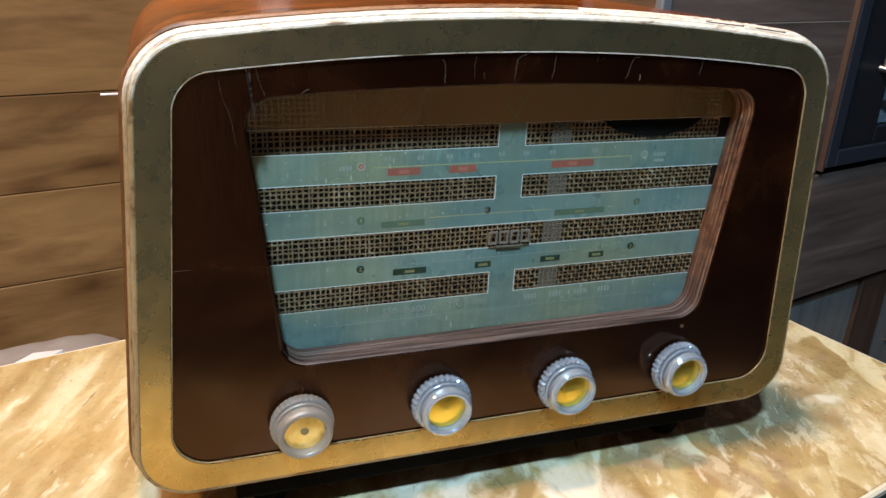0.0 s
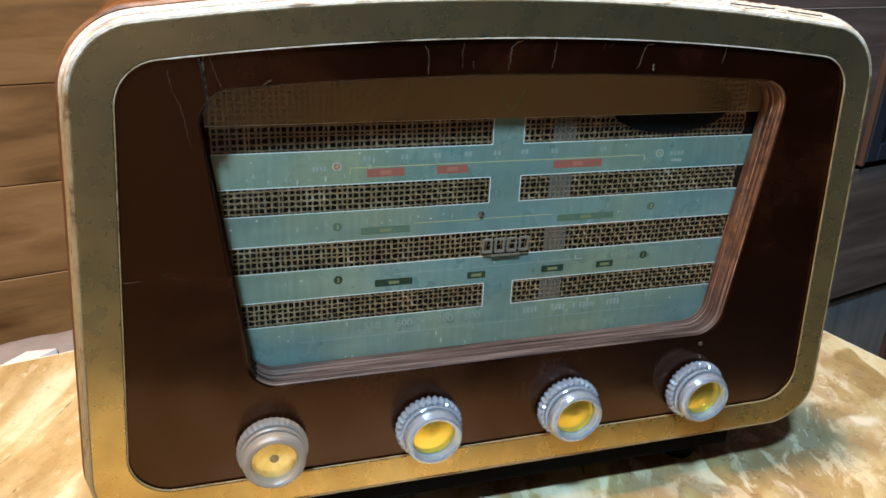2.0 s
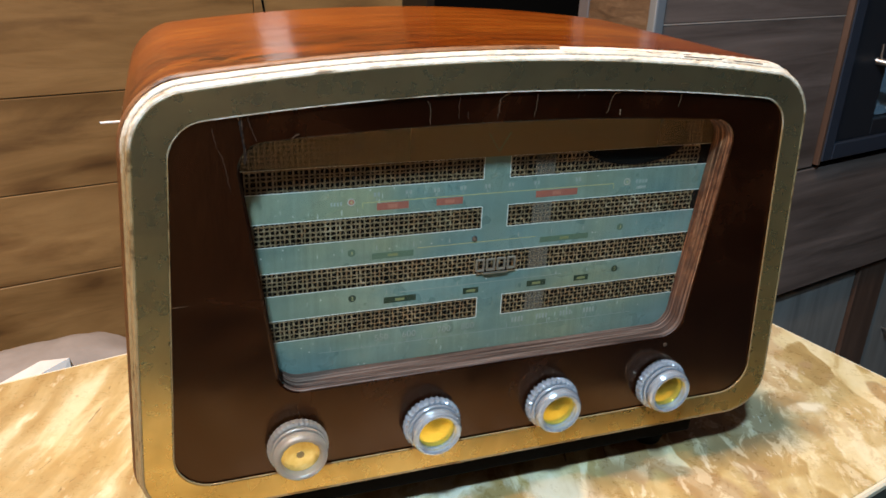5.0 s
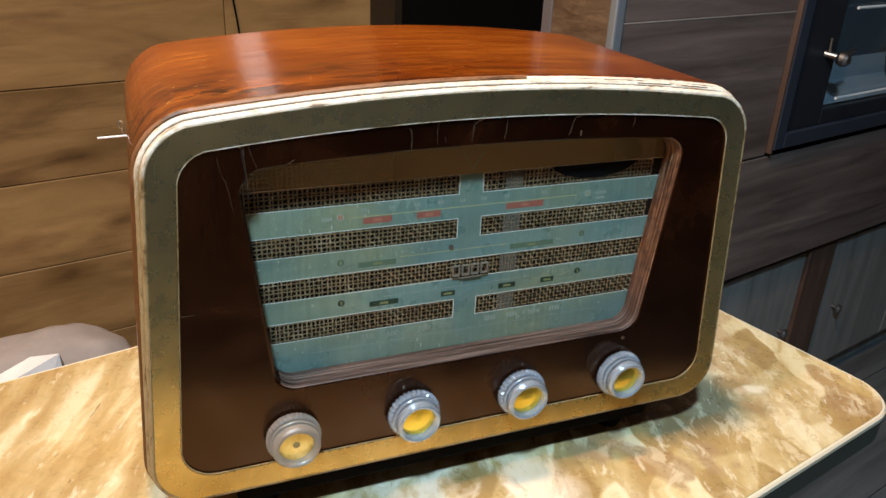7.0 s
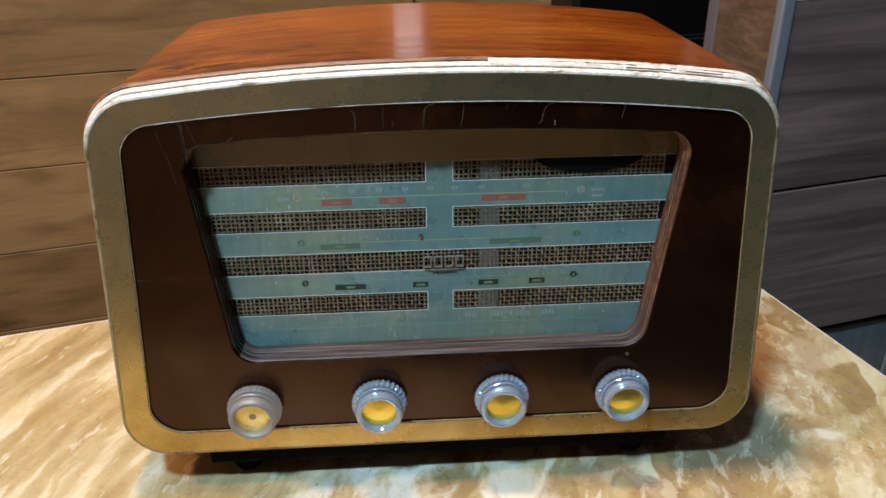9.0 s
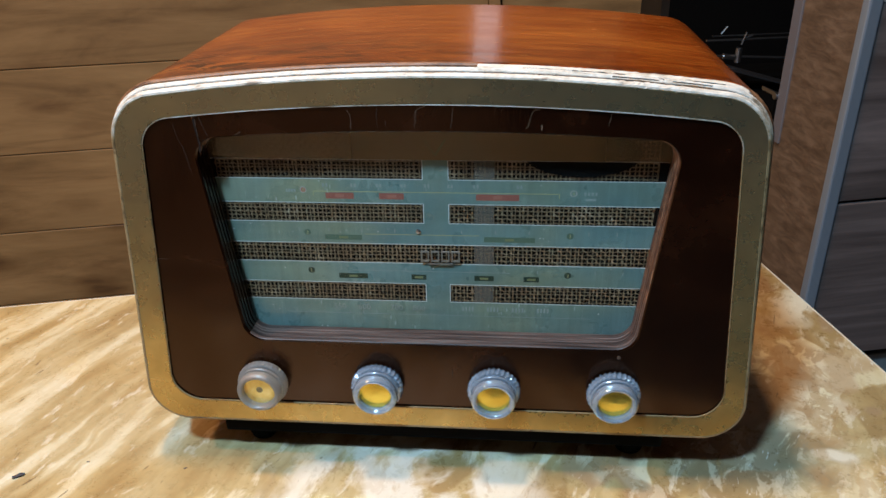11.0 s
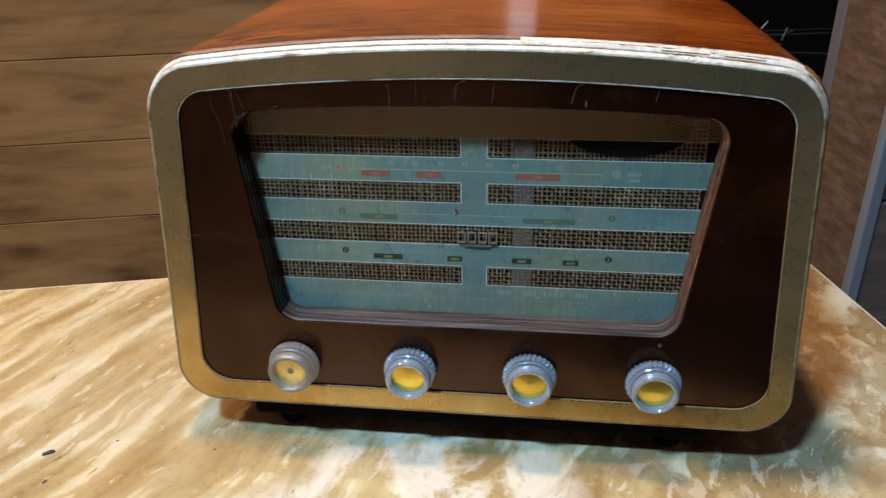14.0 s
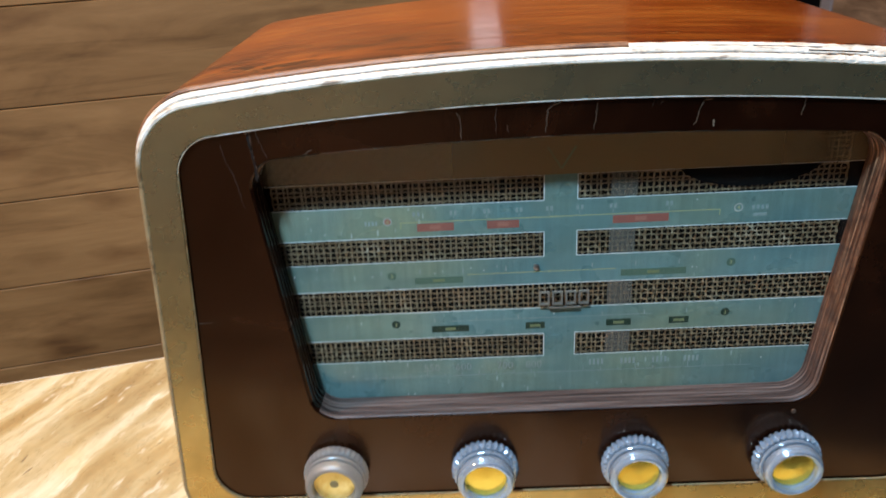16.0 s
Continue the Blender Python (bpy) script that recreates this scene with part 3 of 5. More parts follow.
def old_disc():
    m, nodes, links, b = mat("dull_yellow_disc", (0.80, 0.62, 0.22), 0.30, 0.75)
    mp = coords(nodes, links, (1, 1, 1))
    a = noise_tex(nodes, links, mp, 110, 4, 0.6, 0.4)
    r = ramp(nodes, [(0.30, (0.55, 0.38, 0.12)), (0.48, (0.80, 0.60, 0.19)), (0.7, (0.92, 0.76, 0.34))])
    links.new(a.outputs[0], r.inputs[0])
    links.new(r.outputs[0], b.inputs["Base Color"])
    return m


M_BRASS_OLD = old_disc()


def fabric(name, col):
    m, nodes, links, b = mat(name, col, 0.85)
    mp = coords(nodes, links, (1, 1, 1))
    a = noise_tex(nodes, links, mp, 14, 6, 0.6)
    r = ramp(nodes, [(0.3, tuple(c * 0.75 for c in col)), (0.7, col)])
    links.new(a.outputs[0], r.inputs[0])
    links.new(r.outputs[0], b.inputs["Base Color"])
    w = noise_tex(nodes, links, mp, 500, 2, 0.5)
    bump(nodes, links, b, w.outputs[0], 0.2, 0.0008)
    return m


M_PILLOW = fabric("pale_lilac_grey_cloth", (0.52, 0.47, 0.45))
M_TISSUE = fabric("white_paper", (0.93, 0.94, 0.96))
M_BENCH = fabric("brown_seat_cloth", (0.10, 0.075, 0.055))

# ---- mesh helpers ----


def link_mesh(name, bm, material, parent=None, label="", smooth=False):
    me = bpy.data.meshes.new(name)
    bmesh.ops.recalc_face_normals(bm, faces=bm.faces)
    bm.to_mesh(me)
    bm.free()
    if smooth:
        me.shade_smooth()
    me.materials.append(material)
    ob = new(name, me)
    if parent is not None:
        ob.parent = parent
    if label:
        ob["label"] = label
    return ob


part = link_mesh


def box_bm(x0, x1, y0, y1, z0, z1, bev=0.0, seg=1, bm=None):
    own = bm is None
    bm = bm or bmesh.new()
    r = bmesh.ops.create_cube(bm, size=1.0)
    for v in r["verts"]:
        v.co = Vector((x0 + (v.co.x + 0.5) * (x1 - x0), y0 + (v.co.y + 0.5) * (y1 - y0), z0 + (v.co.z + 0.5) * (z1 - z0)))
    if bev > 0:
        edges = list({e for v in r["verts"] for e in v.link_edges})
        bmesh.ops.bevel(bm, geom=edges, offset=bev, segments=seg, affect="EDGES", profile=0.5)
    return bm


def loft(loops, close_first=False, close_last=False, bm=None):
    """Joins closed loops of equal length, one after another."""
    bm = bm or bmesh.new()
    rows = [[bm.verts.new(p) for p in loop] for loop in loops]
    n = len(rows[0])
    for a, b in zip(rows, rows[1:]):
        for i in range(n):
            bm.faces.new((a[i], a[(i + 1) % n], b[(i + 1) % n], b[i]))
    if close_first:
        bm.faces.new(rows[0])
    if close_last:
        bm.faces.new(rows[-1])
    return bm


def rod_bm(a, b, r, seg=10, bm=None):
    a, b = Vector(a), Vector(b)
    axis = (b - a).normalized()
    side = axis.orthogonal().normalized()
    other = axis.cross(side)
    ring = lambda c: [c + r * (math.cos(k * 2 * math.pi / seg) * side + math.sin(k * 2 * math.pi / seg) * other) for k in range(seg)]
    return loft([ring(a), ring(b)], True, True, bm)


def wire_bm(points, r, seg=8):
    bm = bmesh.new()
    for a, b in zip(points, points[1:]):
        rod_bm(a, b, r, seg, bm)
    return bm


def turned_bm(profile, seg=48, centre=(0, 0), ripple=None):
    """A body of revolution round a y axis through centre (x, z); profile: (radius, y) rows. ripple: (from row, to row, depth, count)."""
    loops = []
    for k, (r, y) in enumerate(profile):
        loop = []
        for i in range(seg):
            a = 2 * math.pi * i / seg
            rr = r
            if ripple and ripple[0] <= k <= ripple[1]:
                rr += ripple[2] * math.cos(a * ripple[3])
            loop.append((centre[0] + rr * math.cos(a), y, centre[1] + rr * math.sin(a)))
        loops.append(loop)
    return loft(loops, True, True)


def contour(hb, ht, zb, zt, rb, rt, bulge=0.0, sag=0.0, cx=0.0, y=0.0, side=10, across=28, arc=10, inset=0.0):
    """A rounded trapezium with an arched top, as a closed loop in the plane y; inset shrinks it evenly."""
    hb, ht, zb, zt = hb - inset, ht - inset, zb + inset, zt - inset
    rb, rt = max(rb - inset, 0.001), max(rt - inset, 0.001)
    corners = [(Vector((hb, zb)), rb), (Vector((ht, zt)), rt), (Vector((-ht, zt)), rt), (Vector((-hb, zb)), rb)]
    pts = []
    for k, (c, r) in enumerate(corners):
        before, after = corners[k - 1][0], corners[(k + 1) % 4][0]
        d0, d1 = (before - c).normalized(), (after - c).normalized()
        half = d0.angle(d1) / 2
        run = r / math.tan(half)
        centre = c + (d0 + d1).normalized() * (r / math.sin(half))
        p0, p1 = c + d0 * run, c + d1 * run
        a0, a1 = math.atan2(*(p0 - centre).yx), math.atan2(*(p1 - centre).yx)
        while a1 - a0 > math.pi:
            a1 -= 2 * math.pi
        while a1 - a0 < -math.pi:
            a1 += 2 * math.pi
        for i in range(arc + 1):
            a = a0 + (a1 - a0) * i / arc
            pts.append(centre + r * Vector((math.cos(a), math.sin(a))))
        nc, nr = corners[(k + 1) % 4]
        nd0, nd1 = (c - nc).normalized(), (corners[(k + 2) % 4][0] - nc).normalized()
        nrun = nr / math.tan(nd0.angle(nd1) / 2)
        end = nc + nd0 * nrun
        count = side if k % 2 == 0 else across
        for i in range(1, count):
            pts.append(p1.lerp(end, i / count))
    out = []
    for p in pts:
        w = min(1, max(0, (p.y - (zt - 1.6 * rt)) / (1.6 * rt)))
        w = w * w * (3 - 2 * w)
        b = min(1, max(0, ((zb + 1.6 * rb) - p.y) / (1.6 * rb)))
        z = p.y + bulge * w * (1 - (p.x / ht) ** 2) - sag * b * (1 - (p.x / hb) ** 2)
        out.append((cx + p.x, y, z))
    return out


def empty(name, place=(0, 0, 0)):
    ob = new(name)
    ob.empty_display_size = 0.05
    ob.location = place
    return ob


def in_room(ob):
    ob.matrix_world = ROOM
    return ob


# ---- setting: floor, walls, ceiling ----
U0, U1, D0 = -2.0, 3.2, -2.2


def slab(name, box, material, label):
    ob = link_mesh(name, box_bm(*box), material)
    in_room(ob)
    return tagged(ob, label, name.split("_")[0], kind="structure")


floor = slab("floor_1", (-0.70, U1, D0, WALL_D + 0.1, FLOOR_Z - 0.08, FLOOR_Z - 0.006), M_FLOOR, "grey wood-look vinyl floor of the cabin")
# unseen pale floor, added so the frame's left side has brightness to reflect
M_PALE_FLOOR = wood("unseen_pale_floor", (0.42, 0.30, 0.18), (0.56, 0.42, 0.27), (0.68, 0.54, 0.37), (1.6, 26.0, 10.0), 0.5)
slab("floor_2", (U0, -0.70, D0, WALL_D + 0.1, FLOOR_Z - 0.08, FLOOR_Z - 0.006), M_PALE_FLOOR, "unseen pale floor section, added to brighten reflections in the radio")
wall_north = slab("wall_north", (U0, U1, WALL_D + 0.012, WALL_D + 0.1, FLOOR_Z, CEIL_Z), M_WALL, "cabin wall clad with brown wood-look planks")
M_PLAIN = mat("grey_lining", (0.34, 0.32, 0.30), 0.6)[0]
M_COOL = mat("dark_grey_lining", (0.030, 0.033, 0.036), 0.6)[0]
M_DIM = wood("dim_brown_lining", (0.05, 0.035, 0.025), (0.09, 0.065, 0.045), (0.13, 0.095, 0.07), (2.0, 3.0, 20.0), 0.6)
# south and west walls are unseen, coloured to shape reflections on the gold
M_PALE_LINING = mat("cream_reflector_lining", (0.66, 0.57, 0.45), 0.6)[0]
slab("wall_south_1", (U0, -0.55, D0 - 0.08, D0, FLOOR_Z, CEIL_Z), M_PALE_LINING, "unseen cream wall behind the viewer, there to brighten reflections")
slab("wall_south_2", (-0.55, U1, D0 - 0.08, D0, FLOOR_Z, CEIL_Z), M_COOL, "unseen dark grey wall behind the viewer, there to darken reflections")
slab("wall_west", (U0 - 0.08, U0, D0, WALL_D, FLOOR_Z, CEIL_Z), M_PALE_LINING, "unseen cream end wall, there to brighten reflections")
slab("wall_east", (U1, U1 + 0.08, D0, WALL_D, FLOOR_Z, CEIL_Z), M_DIM, "plain brown lining end wall")
slab("ceiling", (U0, U1, D0, WALL_D + 0.1, CEIL_Z, CEIL_Z + 0.06), M_PLAIN, "plain grey lining ceiling")

# ---- table ----


def rounded_rect(u0, u1, d0, d1, r, z, arc=10):
    pts = []
    for cu, cd, a0 in ((u1 - r, d1 - r, 0), (u0 + r, d1 - r, 90), (u0 + r, d0 + r, 180), (u1 - r, d0 + r, 270)):
        for i in range(arc + 1):
            a = radians(a0 + 90 * i / arc)
            pts.append((cu + r * math.cos(a), cd + r * math.sin(a), z))
    return pts


TU0, TU1, TD0, TD1, TR = -0.95, 0.394, -0.132, 0.307, 0.045


def table_loop(z, inset):
    return rounded_rect(TU0 + inset, TU1 - inset, TD0 + inset, TD1 - inset, TR - inset, z)


table = in_room(empty("dinette_table"))
tagged(table, "dinette table with marbled cream and ochre laminate top", "table")
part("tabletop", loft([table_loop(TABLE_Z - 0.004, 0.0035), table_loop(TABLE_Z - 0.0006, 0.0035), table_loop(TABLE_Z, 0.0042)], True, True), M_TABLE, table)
part("edge_strip", loft([table_loop(TABLE_Z - 0.006, 0.003), table_loop(TABLE_Z - 0.006, 0.0), table_loop(TABLE_Z - 0.0022, 0.0), table_loop(TABLE_Z - 0.0006, 0.0016), table_loop(TABLE_Z - 0.0006, 0.0034)]), M_TABLE_EDGE, table, "pale worn edge strip")
part("core", loft([table_loop(TABLE_Z - 0.030, 0.003), table_loop(TABLE_Z - 0.028, 0.001), table_loop(TABLE_Z - 0.0062, 0.001), table_loop(TABLE_Z - 0.0041, 0.006)], True, True), M_TABLE_SIDE, table, "dark green table edge")
part("pedestal", rod_bm((-0.25, 0.09, FLOOR_Z), (-0.25, 0.09, TABLE_Z - 0.030), 0.03, 20), M_METAL, table)

# ---- radio ----
OUT = dict(hb=0.2160, ht=0.1985, zb=0.7903, zt=1.0390, rb=0.032, rt=0.032, bulge=0.0145, sag=0.0, cx=0.0012)
INN = dict(hb=0.1950, ht=0.1790, zb=0.8108, zt=1.0206, rb=0.021, rt=0.018, bulge=0.0108, sag=0.0, cx=0.0028)
WIN = dict(hb=0.1316, ht=0.1482, zb=0.8635, zt=1.0090, rb=0.015, rt=0.014, bulge=0.0055, cx=0.0016)
radio = empty("table_radio", (0, 0, TABLE_Z))
tagged(radio, "vintage valve radio in worn red-brown wood with gold frame", "radio")
DOWN = -TABLE_Z


def rpart(name, bm, material, parent=None, label="", smooth=False):
    """A part of the radio, built in room height."""
    bmesh.ops.translate(bm, verts=bm.verts, vec=(0, 0, DOWN))
    return link_mesh(name, bm, material, parent or radio, label, smooth)


def out_loop(inset, y):
    return contour(**OUT, y=y, inset=inset)


shell = rpart("cabinet", loft([out_loop(0.010, 0.012), out_loop(0.0012, 0.0100), out_loop(0.0006, 0.0115), out_loop(0.0006, 0.10), out_loop(0.0006, 0.206), out_loop(0.003, 0.212), out_loop(0.008, 0.2135), out_loop(0.012, 0.2100)], False, True), M_VENEER, label="glossy red-brown veneer with dark worn patches", smooth=False)
# layered edge round the front: three ridges
M_GROOVE = mat("dark_glue_line", (0.030, 0.015, 0.008), 0.7)[0]
rpart("edge_core", loft([out_loop(0.0045, 0.0104), out_loop(0.0018, 0.0100), out_loop(0.0030, 0.0040), out_loop(0.0062, -0.0010), out_loop(0.0075, -0.0015)]), M_GROOVE, label="dark glue lines")
M_TAN = cream_edge("tan_ply", (0.34, 0.17, 0.09))
plies = (((0.0040, 0.0103), (0.0004, 0.0101), (0.0, 0.0092), (0.0004, 0.0082), (0.0014, 0.0073), (0.0034, 0.0071)), ((0.0042, 0.0054), (0.0022, 0.0051), (0.0017, 0.0045), (0.0021, 0.0035), (0.0033, 0.0027), (0.0050, 0.0025)), ((0.0060, 0.0007), (0.0041, 0.0003), (0.0036, -0.0008), (0.0040, -0.0024), (0.0050, -0.0034), (0.0060, -0.0036), (0.0068, -0.0030)))


def frayed(inset, y, seed):
    """The outline with a slightly ragged top, roughest round the split near one corner."""
    rng = random.Random(seed)
    loop = []
    for x, yy, z in contour(**OUT, y=y, inset=inset, across=220):
        rough = 0.00005 + 0.00013 * math.exp(-((x - 0.120) / 0.022) ** 2)
        if z < 1.02:
            rough = 0.00003
        loop.append((x, yy + rng.gauss(0, rough * 0.6), z + rng.gauss(0, rough)))
    return loop


def ply_bm(rows, seed, keep=None):
    bm = loft([frayed(i, y, seed + k) for k, (i, y) in enumerate(rows)])
    if keep:
        gone = [f for f in bm.faces if not keep(f.calc_center_median())]
        bmesh.ops.delete(bm, geom=gone, context="FACES")
    return bm


def is_stripped(c):
    """Where the brown outer ply has broken off and the pale one lies open."""
    return c.z > 1.02 and 0.029 < c.x < 0.185


STRIPPED = ((0.0040, 0.0103), (0.0012, 0.0100), (0.0008, 0.0092), (0.0011, 0.0080), (0.0018, 0.0064), (0.0036, 0.0056))
rpart("edge_ply", ply_bm(plies[0], 11, lambda c: not is_stripped(c)), M_TAN, label="brown outer ply, broken off at one end")
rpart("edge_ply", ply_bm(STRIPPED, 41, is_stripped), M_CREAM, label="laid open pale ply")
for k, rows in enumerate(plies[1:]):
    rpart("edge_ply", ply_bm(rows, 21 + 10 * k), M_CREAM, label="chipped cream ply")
# dark nicks along the split
rng = random.Random(77)
M_NICK = mat("dark_nick", (0.022, 0.012, 0.008), 0.7)[0]
for x, length, y in ((0.1335, 0.0045, 0.0042), (0.1180, 0.0260, 0.0016), (0.0980, 0.0300, 0.0062), (0.1500, 0.0220, 0.0016), (0.1600, 0.0180, 0.0060), (0.0700, 0.0300, 0.0066)):
    top = 1.0390 + 0.0145 * (1 - ((x - 0.0012) / 0.1985) ** 2)
    slope = -2 * 0.0145 * (x - 0.0012) / 0.1985 ** 2
    w = 0.0007 if length < 0.006 else rng.uniform(0.00012, 0.00024)
    bm = bmesh.new()
    rows = []
    for n in range(9):
        f = n / 8
        ww = w * (0.25 + math.sin(f * math.pi)) * rng.uniform(0.6, 1.2)
        px, py = (f - 0.5) * length, rng.gauss(0, 0.00012)
        rows.append([(px, py - ww, -0.0004), (px, py + ww, -0.0004), (px, py + ww * 0.6, 0.0002), (px, py - ww * 0.6, 0.0002)])
    loft(rows, True, True, bm)
    bmesh.ops.translate(bm, verts=bm.verts, vec=(x, y, top - 0.0022 + 0.12 * (y - 0.004)))
    for v in bm.verts:
        v.co.z += slope * (v.co.x - x)
    rpart("nick", bm, M_NICK)


def between(f, inset_out, inset_in, y):
    a, b = contour(**OUT, inset=inset_out), contour(**INN, inset=-inset_in)
    return [(p[0] + (q[0] - p[0]) * f, y, p[2] + (q[2] - p[2]) * f) for p, q in zip(a, b)]


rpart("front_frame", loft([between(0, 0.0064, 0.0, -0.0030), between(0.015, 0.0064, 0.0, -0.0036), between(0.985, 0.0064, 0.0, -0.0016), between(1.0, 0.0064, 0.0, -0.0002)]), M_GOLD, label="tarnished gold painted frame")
pip = []
for k in range(6):
    a = math.pi * 2 * k / 6
    pip.append(contour(**INN, inset=0.0004 + 0.00045 * math.cos(a), y=-0.0010 + 0.0006 * math.sin(a)))
n_bead = len(pip[0])


def bead(start, stop):
    bm = bmesh.new()
    vr = [[bm.verts.new(r[k % n_bead]) for k in range(start, stop + 1)] for r in pip]
    for p, q in zip(vr, vr[1:] + vr[:1]):
        for k in range(len(p) - 1):
            bm.faces.new((p[k], p[k + 1], q[k + 1], q[k]))
    return bm


rpart("inner_beading", bead(0, n_bead), M_BEAD, label="thin pale worn beading")


def panel_loop(f, y):
    a, b = contour(**INN, inset=0.0002), contour(**WIN)
    return [(p[0] + (q[0] - p[0]) * f, y, p[2] + (q[2] - p[2]) * f) for p, q in zip(a, b)]


rpart("front_panel", loft([panel_loop(0.0, 0.0), panel_loop(0.33, 0.0), panel_loop(0.66, 0.0), panel_loop(0.985, 0.0), panel_loop(1.0, 0.0006)]), M_PANEL, label="cracked dark brown lacquer panel")
WIN_ROWS = ((0.0, 0.0006), (0.0006, 0.0012), (0.0008, 0.0040), (0.0013, 0.0043), (0.0010, 0.0080), (0.0015, 0.0083), (0.0012, 0.0120), (0.0017, 0.0123), (0.0015, 0.0168))


def strip_loft(start, count):
    """Part of the way round the opening: bare wood or painted."""
    rows = [contour(**WIN, y=y, inset=i) for i, y in WIN_ROWS]
    bm = bmesh.new()
    vr = [[bm.verts.new(r[(start + k) % len(r)]) for k in range(count + 1)] for r in rows]
    for p, q in zip(vr, vr[1:]):
        for k in range(count):
            bm.faces.new((p[k], p[k + 1], q[k + 1], q[k]))
    return bm


N_WIN = len(contour(**WIN))
# order round the loop: lower right corner, right side, upper right corner, top, upper left corner, left side, lower left corner, bottom
BARE0, BARE1 = N_WIN - 28 - 6, 10 + 10 + 9
rpart("opening_edge", strip_loft(BARE0, N_WIN - BARE0 + BARE1), M_PLY, label="bare layered plywood edge, red-brown and rubbed at one end")
rpart("opening_edge", strip_loft(BARE1, BARE0 - BARE1), M_PANEL, label="brown painted edge")

# dial behind the opening
YD = 0.0178


def plate(x0, x1, z0, z1, y, depth=0.0004, bev=0.0):
    return box_bm(x0, x1, y, y + depth, z0, z1, bev)


def edge_x(z):
    """Half widths of the dial at a height."""
    f = (z - 0.8635) / (1.009 - 0.8635)
    return 0.0027 - (0.136 + 0.014 * f), 0.0027 + (0.136 + 0.014 * f)


dial = rpart("dial", plate(-0.150, 0.155, 0.855, 1.020, 0.0168, 0.0006), M_PANE, label="clear dial glass printed with pale green bands")
dial.visible_shadow = False
strips = ((0.9600, 0.9768), (0.9308, 0.9463), (0.9010, 0.9166), (0.8600, 0.8872))


def dpart(name, bm, material, label=""):
    ob = rpart(name, bm, material, dial, label)
    ob.visible_shadow = False
    return ob


for z0, z1 in strips:
    dpart("printed_band", plate(edge_x(z0)[0] - 0.002, edge_x(z0)[1] + 0.002, z0, z1, YD), M_DIAL)
for z0, z1 in ((0.9768, 0.9900), (0.9463, 0.9600), (0.8872, 0.9010)):
    dpart("printed_column", plate(-0.0066, 0.0098, z0, z1, YD), M_DIAL)
dpart("top_band", plate(-0.149, 0.154, 0.9900, 1.018, YD - 0.0002), M_TOPBAND, "brown tinted band across the dial top")
LW = 0.0005


def line(x0, z0, x1, z1, w=LW, material=M_LINE, y=YD - 0.00012, name="printed_line"):
    a, b = Vector((x0, 0, z0)), Vector((x1, 0, z1))
    d = (b - a).normalized()
    n = Vector((-d.z, 0, d.x)) * w / 2
    bm = bmesh.new()
    bm.faces.new([bm.verts.new(p + Vector((0, y, 0))) for p in (a - n, b - n, b + n, a + n)])
    return dpart(name, bm, material)


for z0, z1 in strips:
    for z in (z0, z1):
        if z > 0.865:
            l, r = edge_x(z)
            if z in (0.9308, 0.9166):
                line(l, z, r, z)
            else:
                line(l, z, -0.0066, z)
                line(0.0098, z, r, z)
line(-0.147, 0.9900, -0.0066, 0.9900, LW * 0.7)
line(0.0098, 0.9900, 0.150, 0.9900, LW * 0.7)
for z0, z1 in ((0.9768, 0.9900), (0.9463, 0.9600), (0.8872, 0.9010)):
    for x in (-0.0066, 0.0098):
        line(x, z0, x, z1)
line(0.0018, 0.9930, -0.0050, 1.0040, 0.0011, M_BAR_PRINT, YD - 0.0004)
line(0.0018, 0.9930, 0.0086, 1.0040, 0.0011, M_BAR_PRINT, YD - 0.0004)


def patch_print(x0, x1, z0, z1, material, name="printed_label"):
    return dpart(name, plate(x0, x1, z0, z1, YD - 0.0003, 0.0002), material)


for x0, x1 in ((-0.0700, -0.0516), (-0.0350, -0.0190), (0.0274, 0.0549)):
    patch_print(x0, x1, 0.9630, 0.9672, M_RED_PRINT)
    patch_print((x0 + x1) / 2 - 0.0028, (x0 + x1) / 2 + 0.0028, 0.9641, 0.9661, M_RED_FAINT, "bar").location.y = -0.0002
for x0, x1 in ((-0.0730, -0.0481), (0.0326, 0.0658)):
    patch_print(x0, x1, 0.9334, 0.9371, M_GREEN_PRINT)
    patch_print((x0 + x1) / 2 - 0.003, (x0 + x1) / 2 + 0.003, 0.9345, 0.9360, M_BAR_PRINT, "bar").location.y = -0.0002
for x0, x1 in ((-0.0658, -0.0461), (-0.0162, -0.0061), (0.0262, 0.0392), (0.0591, 0.0694)):
    patch_print(x0, x1, 0.9043, 0.9081, M_BLACK_PRINT)
    patch_print((x0 + x1) / 2 - 0.0028, (x0 + x1) / 2 + 0.0028, 0.9054, 0.9069, M_BAR_PRINT, "bar").location.y = -0.0002


def round_mark(x, z, r, material, rim):
    bm = bmesh.new()
    bm.faces.new([bm.verts.new((x + r * math.cos(k * math.pi / 12), YD - 0.00025, z + r * math.sin(k * math.pi / 12))) for k in range(24)])
    dpart("round_mark", bm, material)
    outer = [(x + (r + 0.0004) * math.cos(k * math.pi / 12), YD - 0.0003, z + (r + 0.0004) * math.sin(k * math.pi / 12)) for k in range(24)]
    inner = [(x + (r - 0.0003) * math.cos(k * math.pi / 12), YD - 0.0003, z + (r - 0.0003) * math.sin(k * math.pi / 12)) for k in range(24)]
    dpart("mark_rim", loft([outer, inner]), rim)


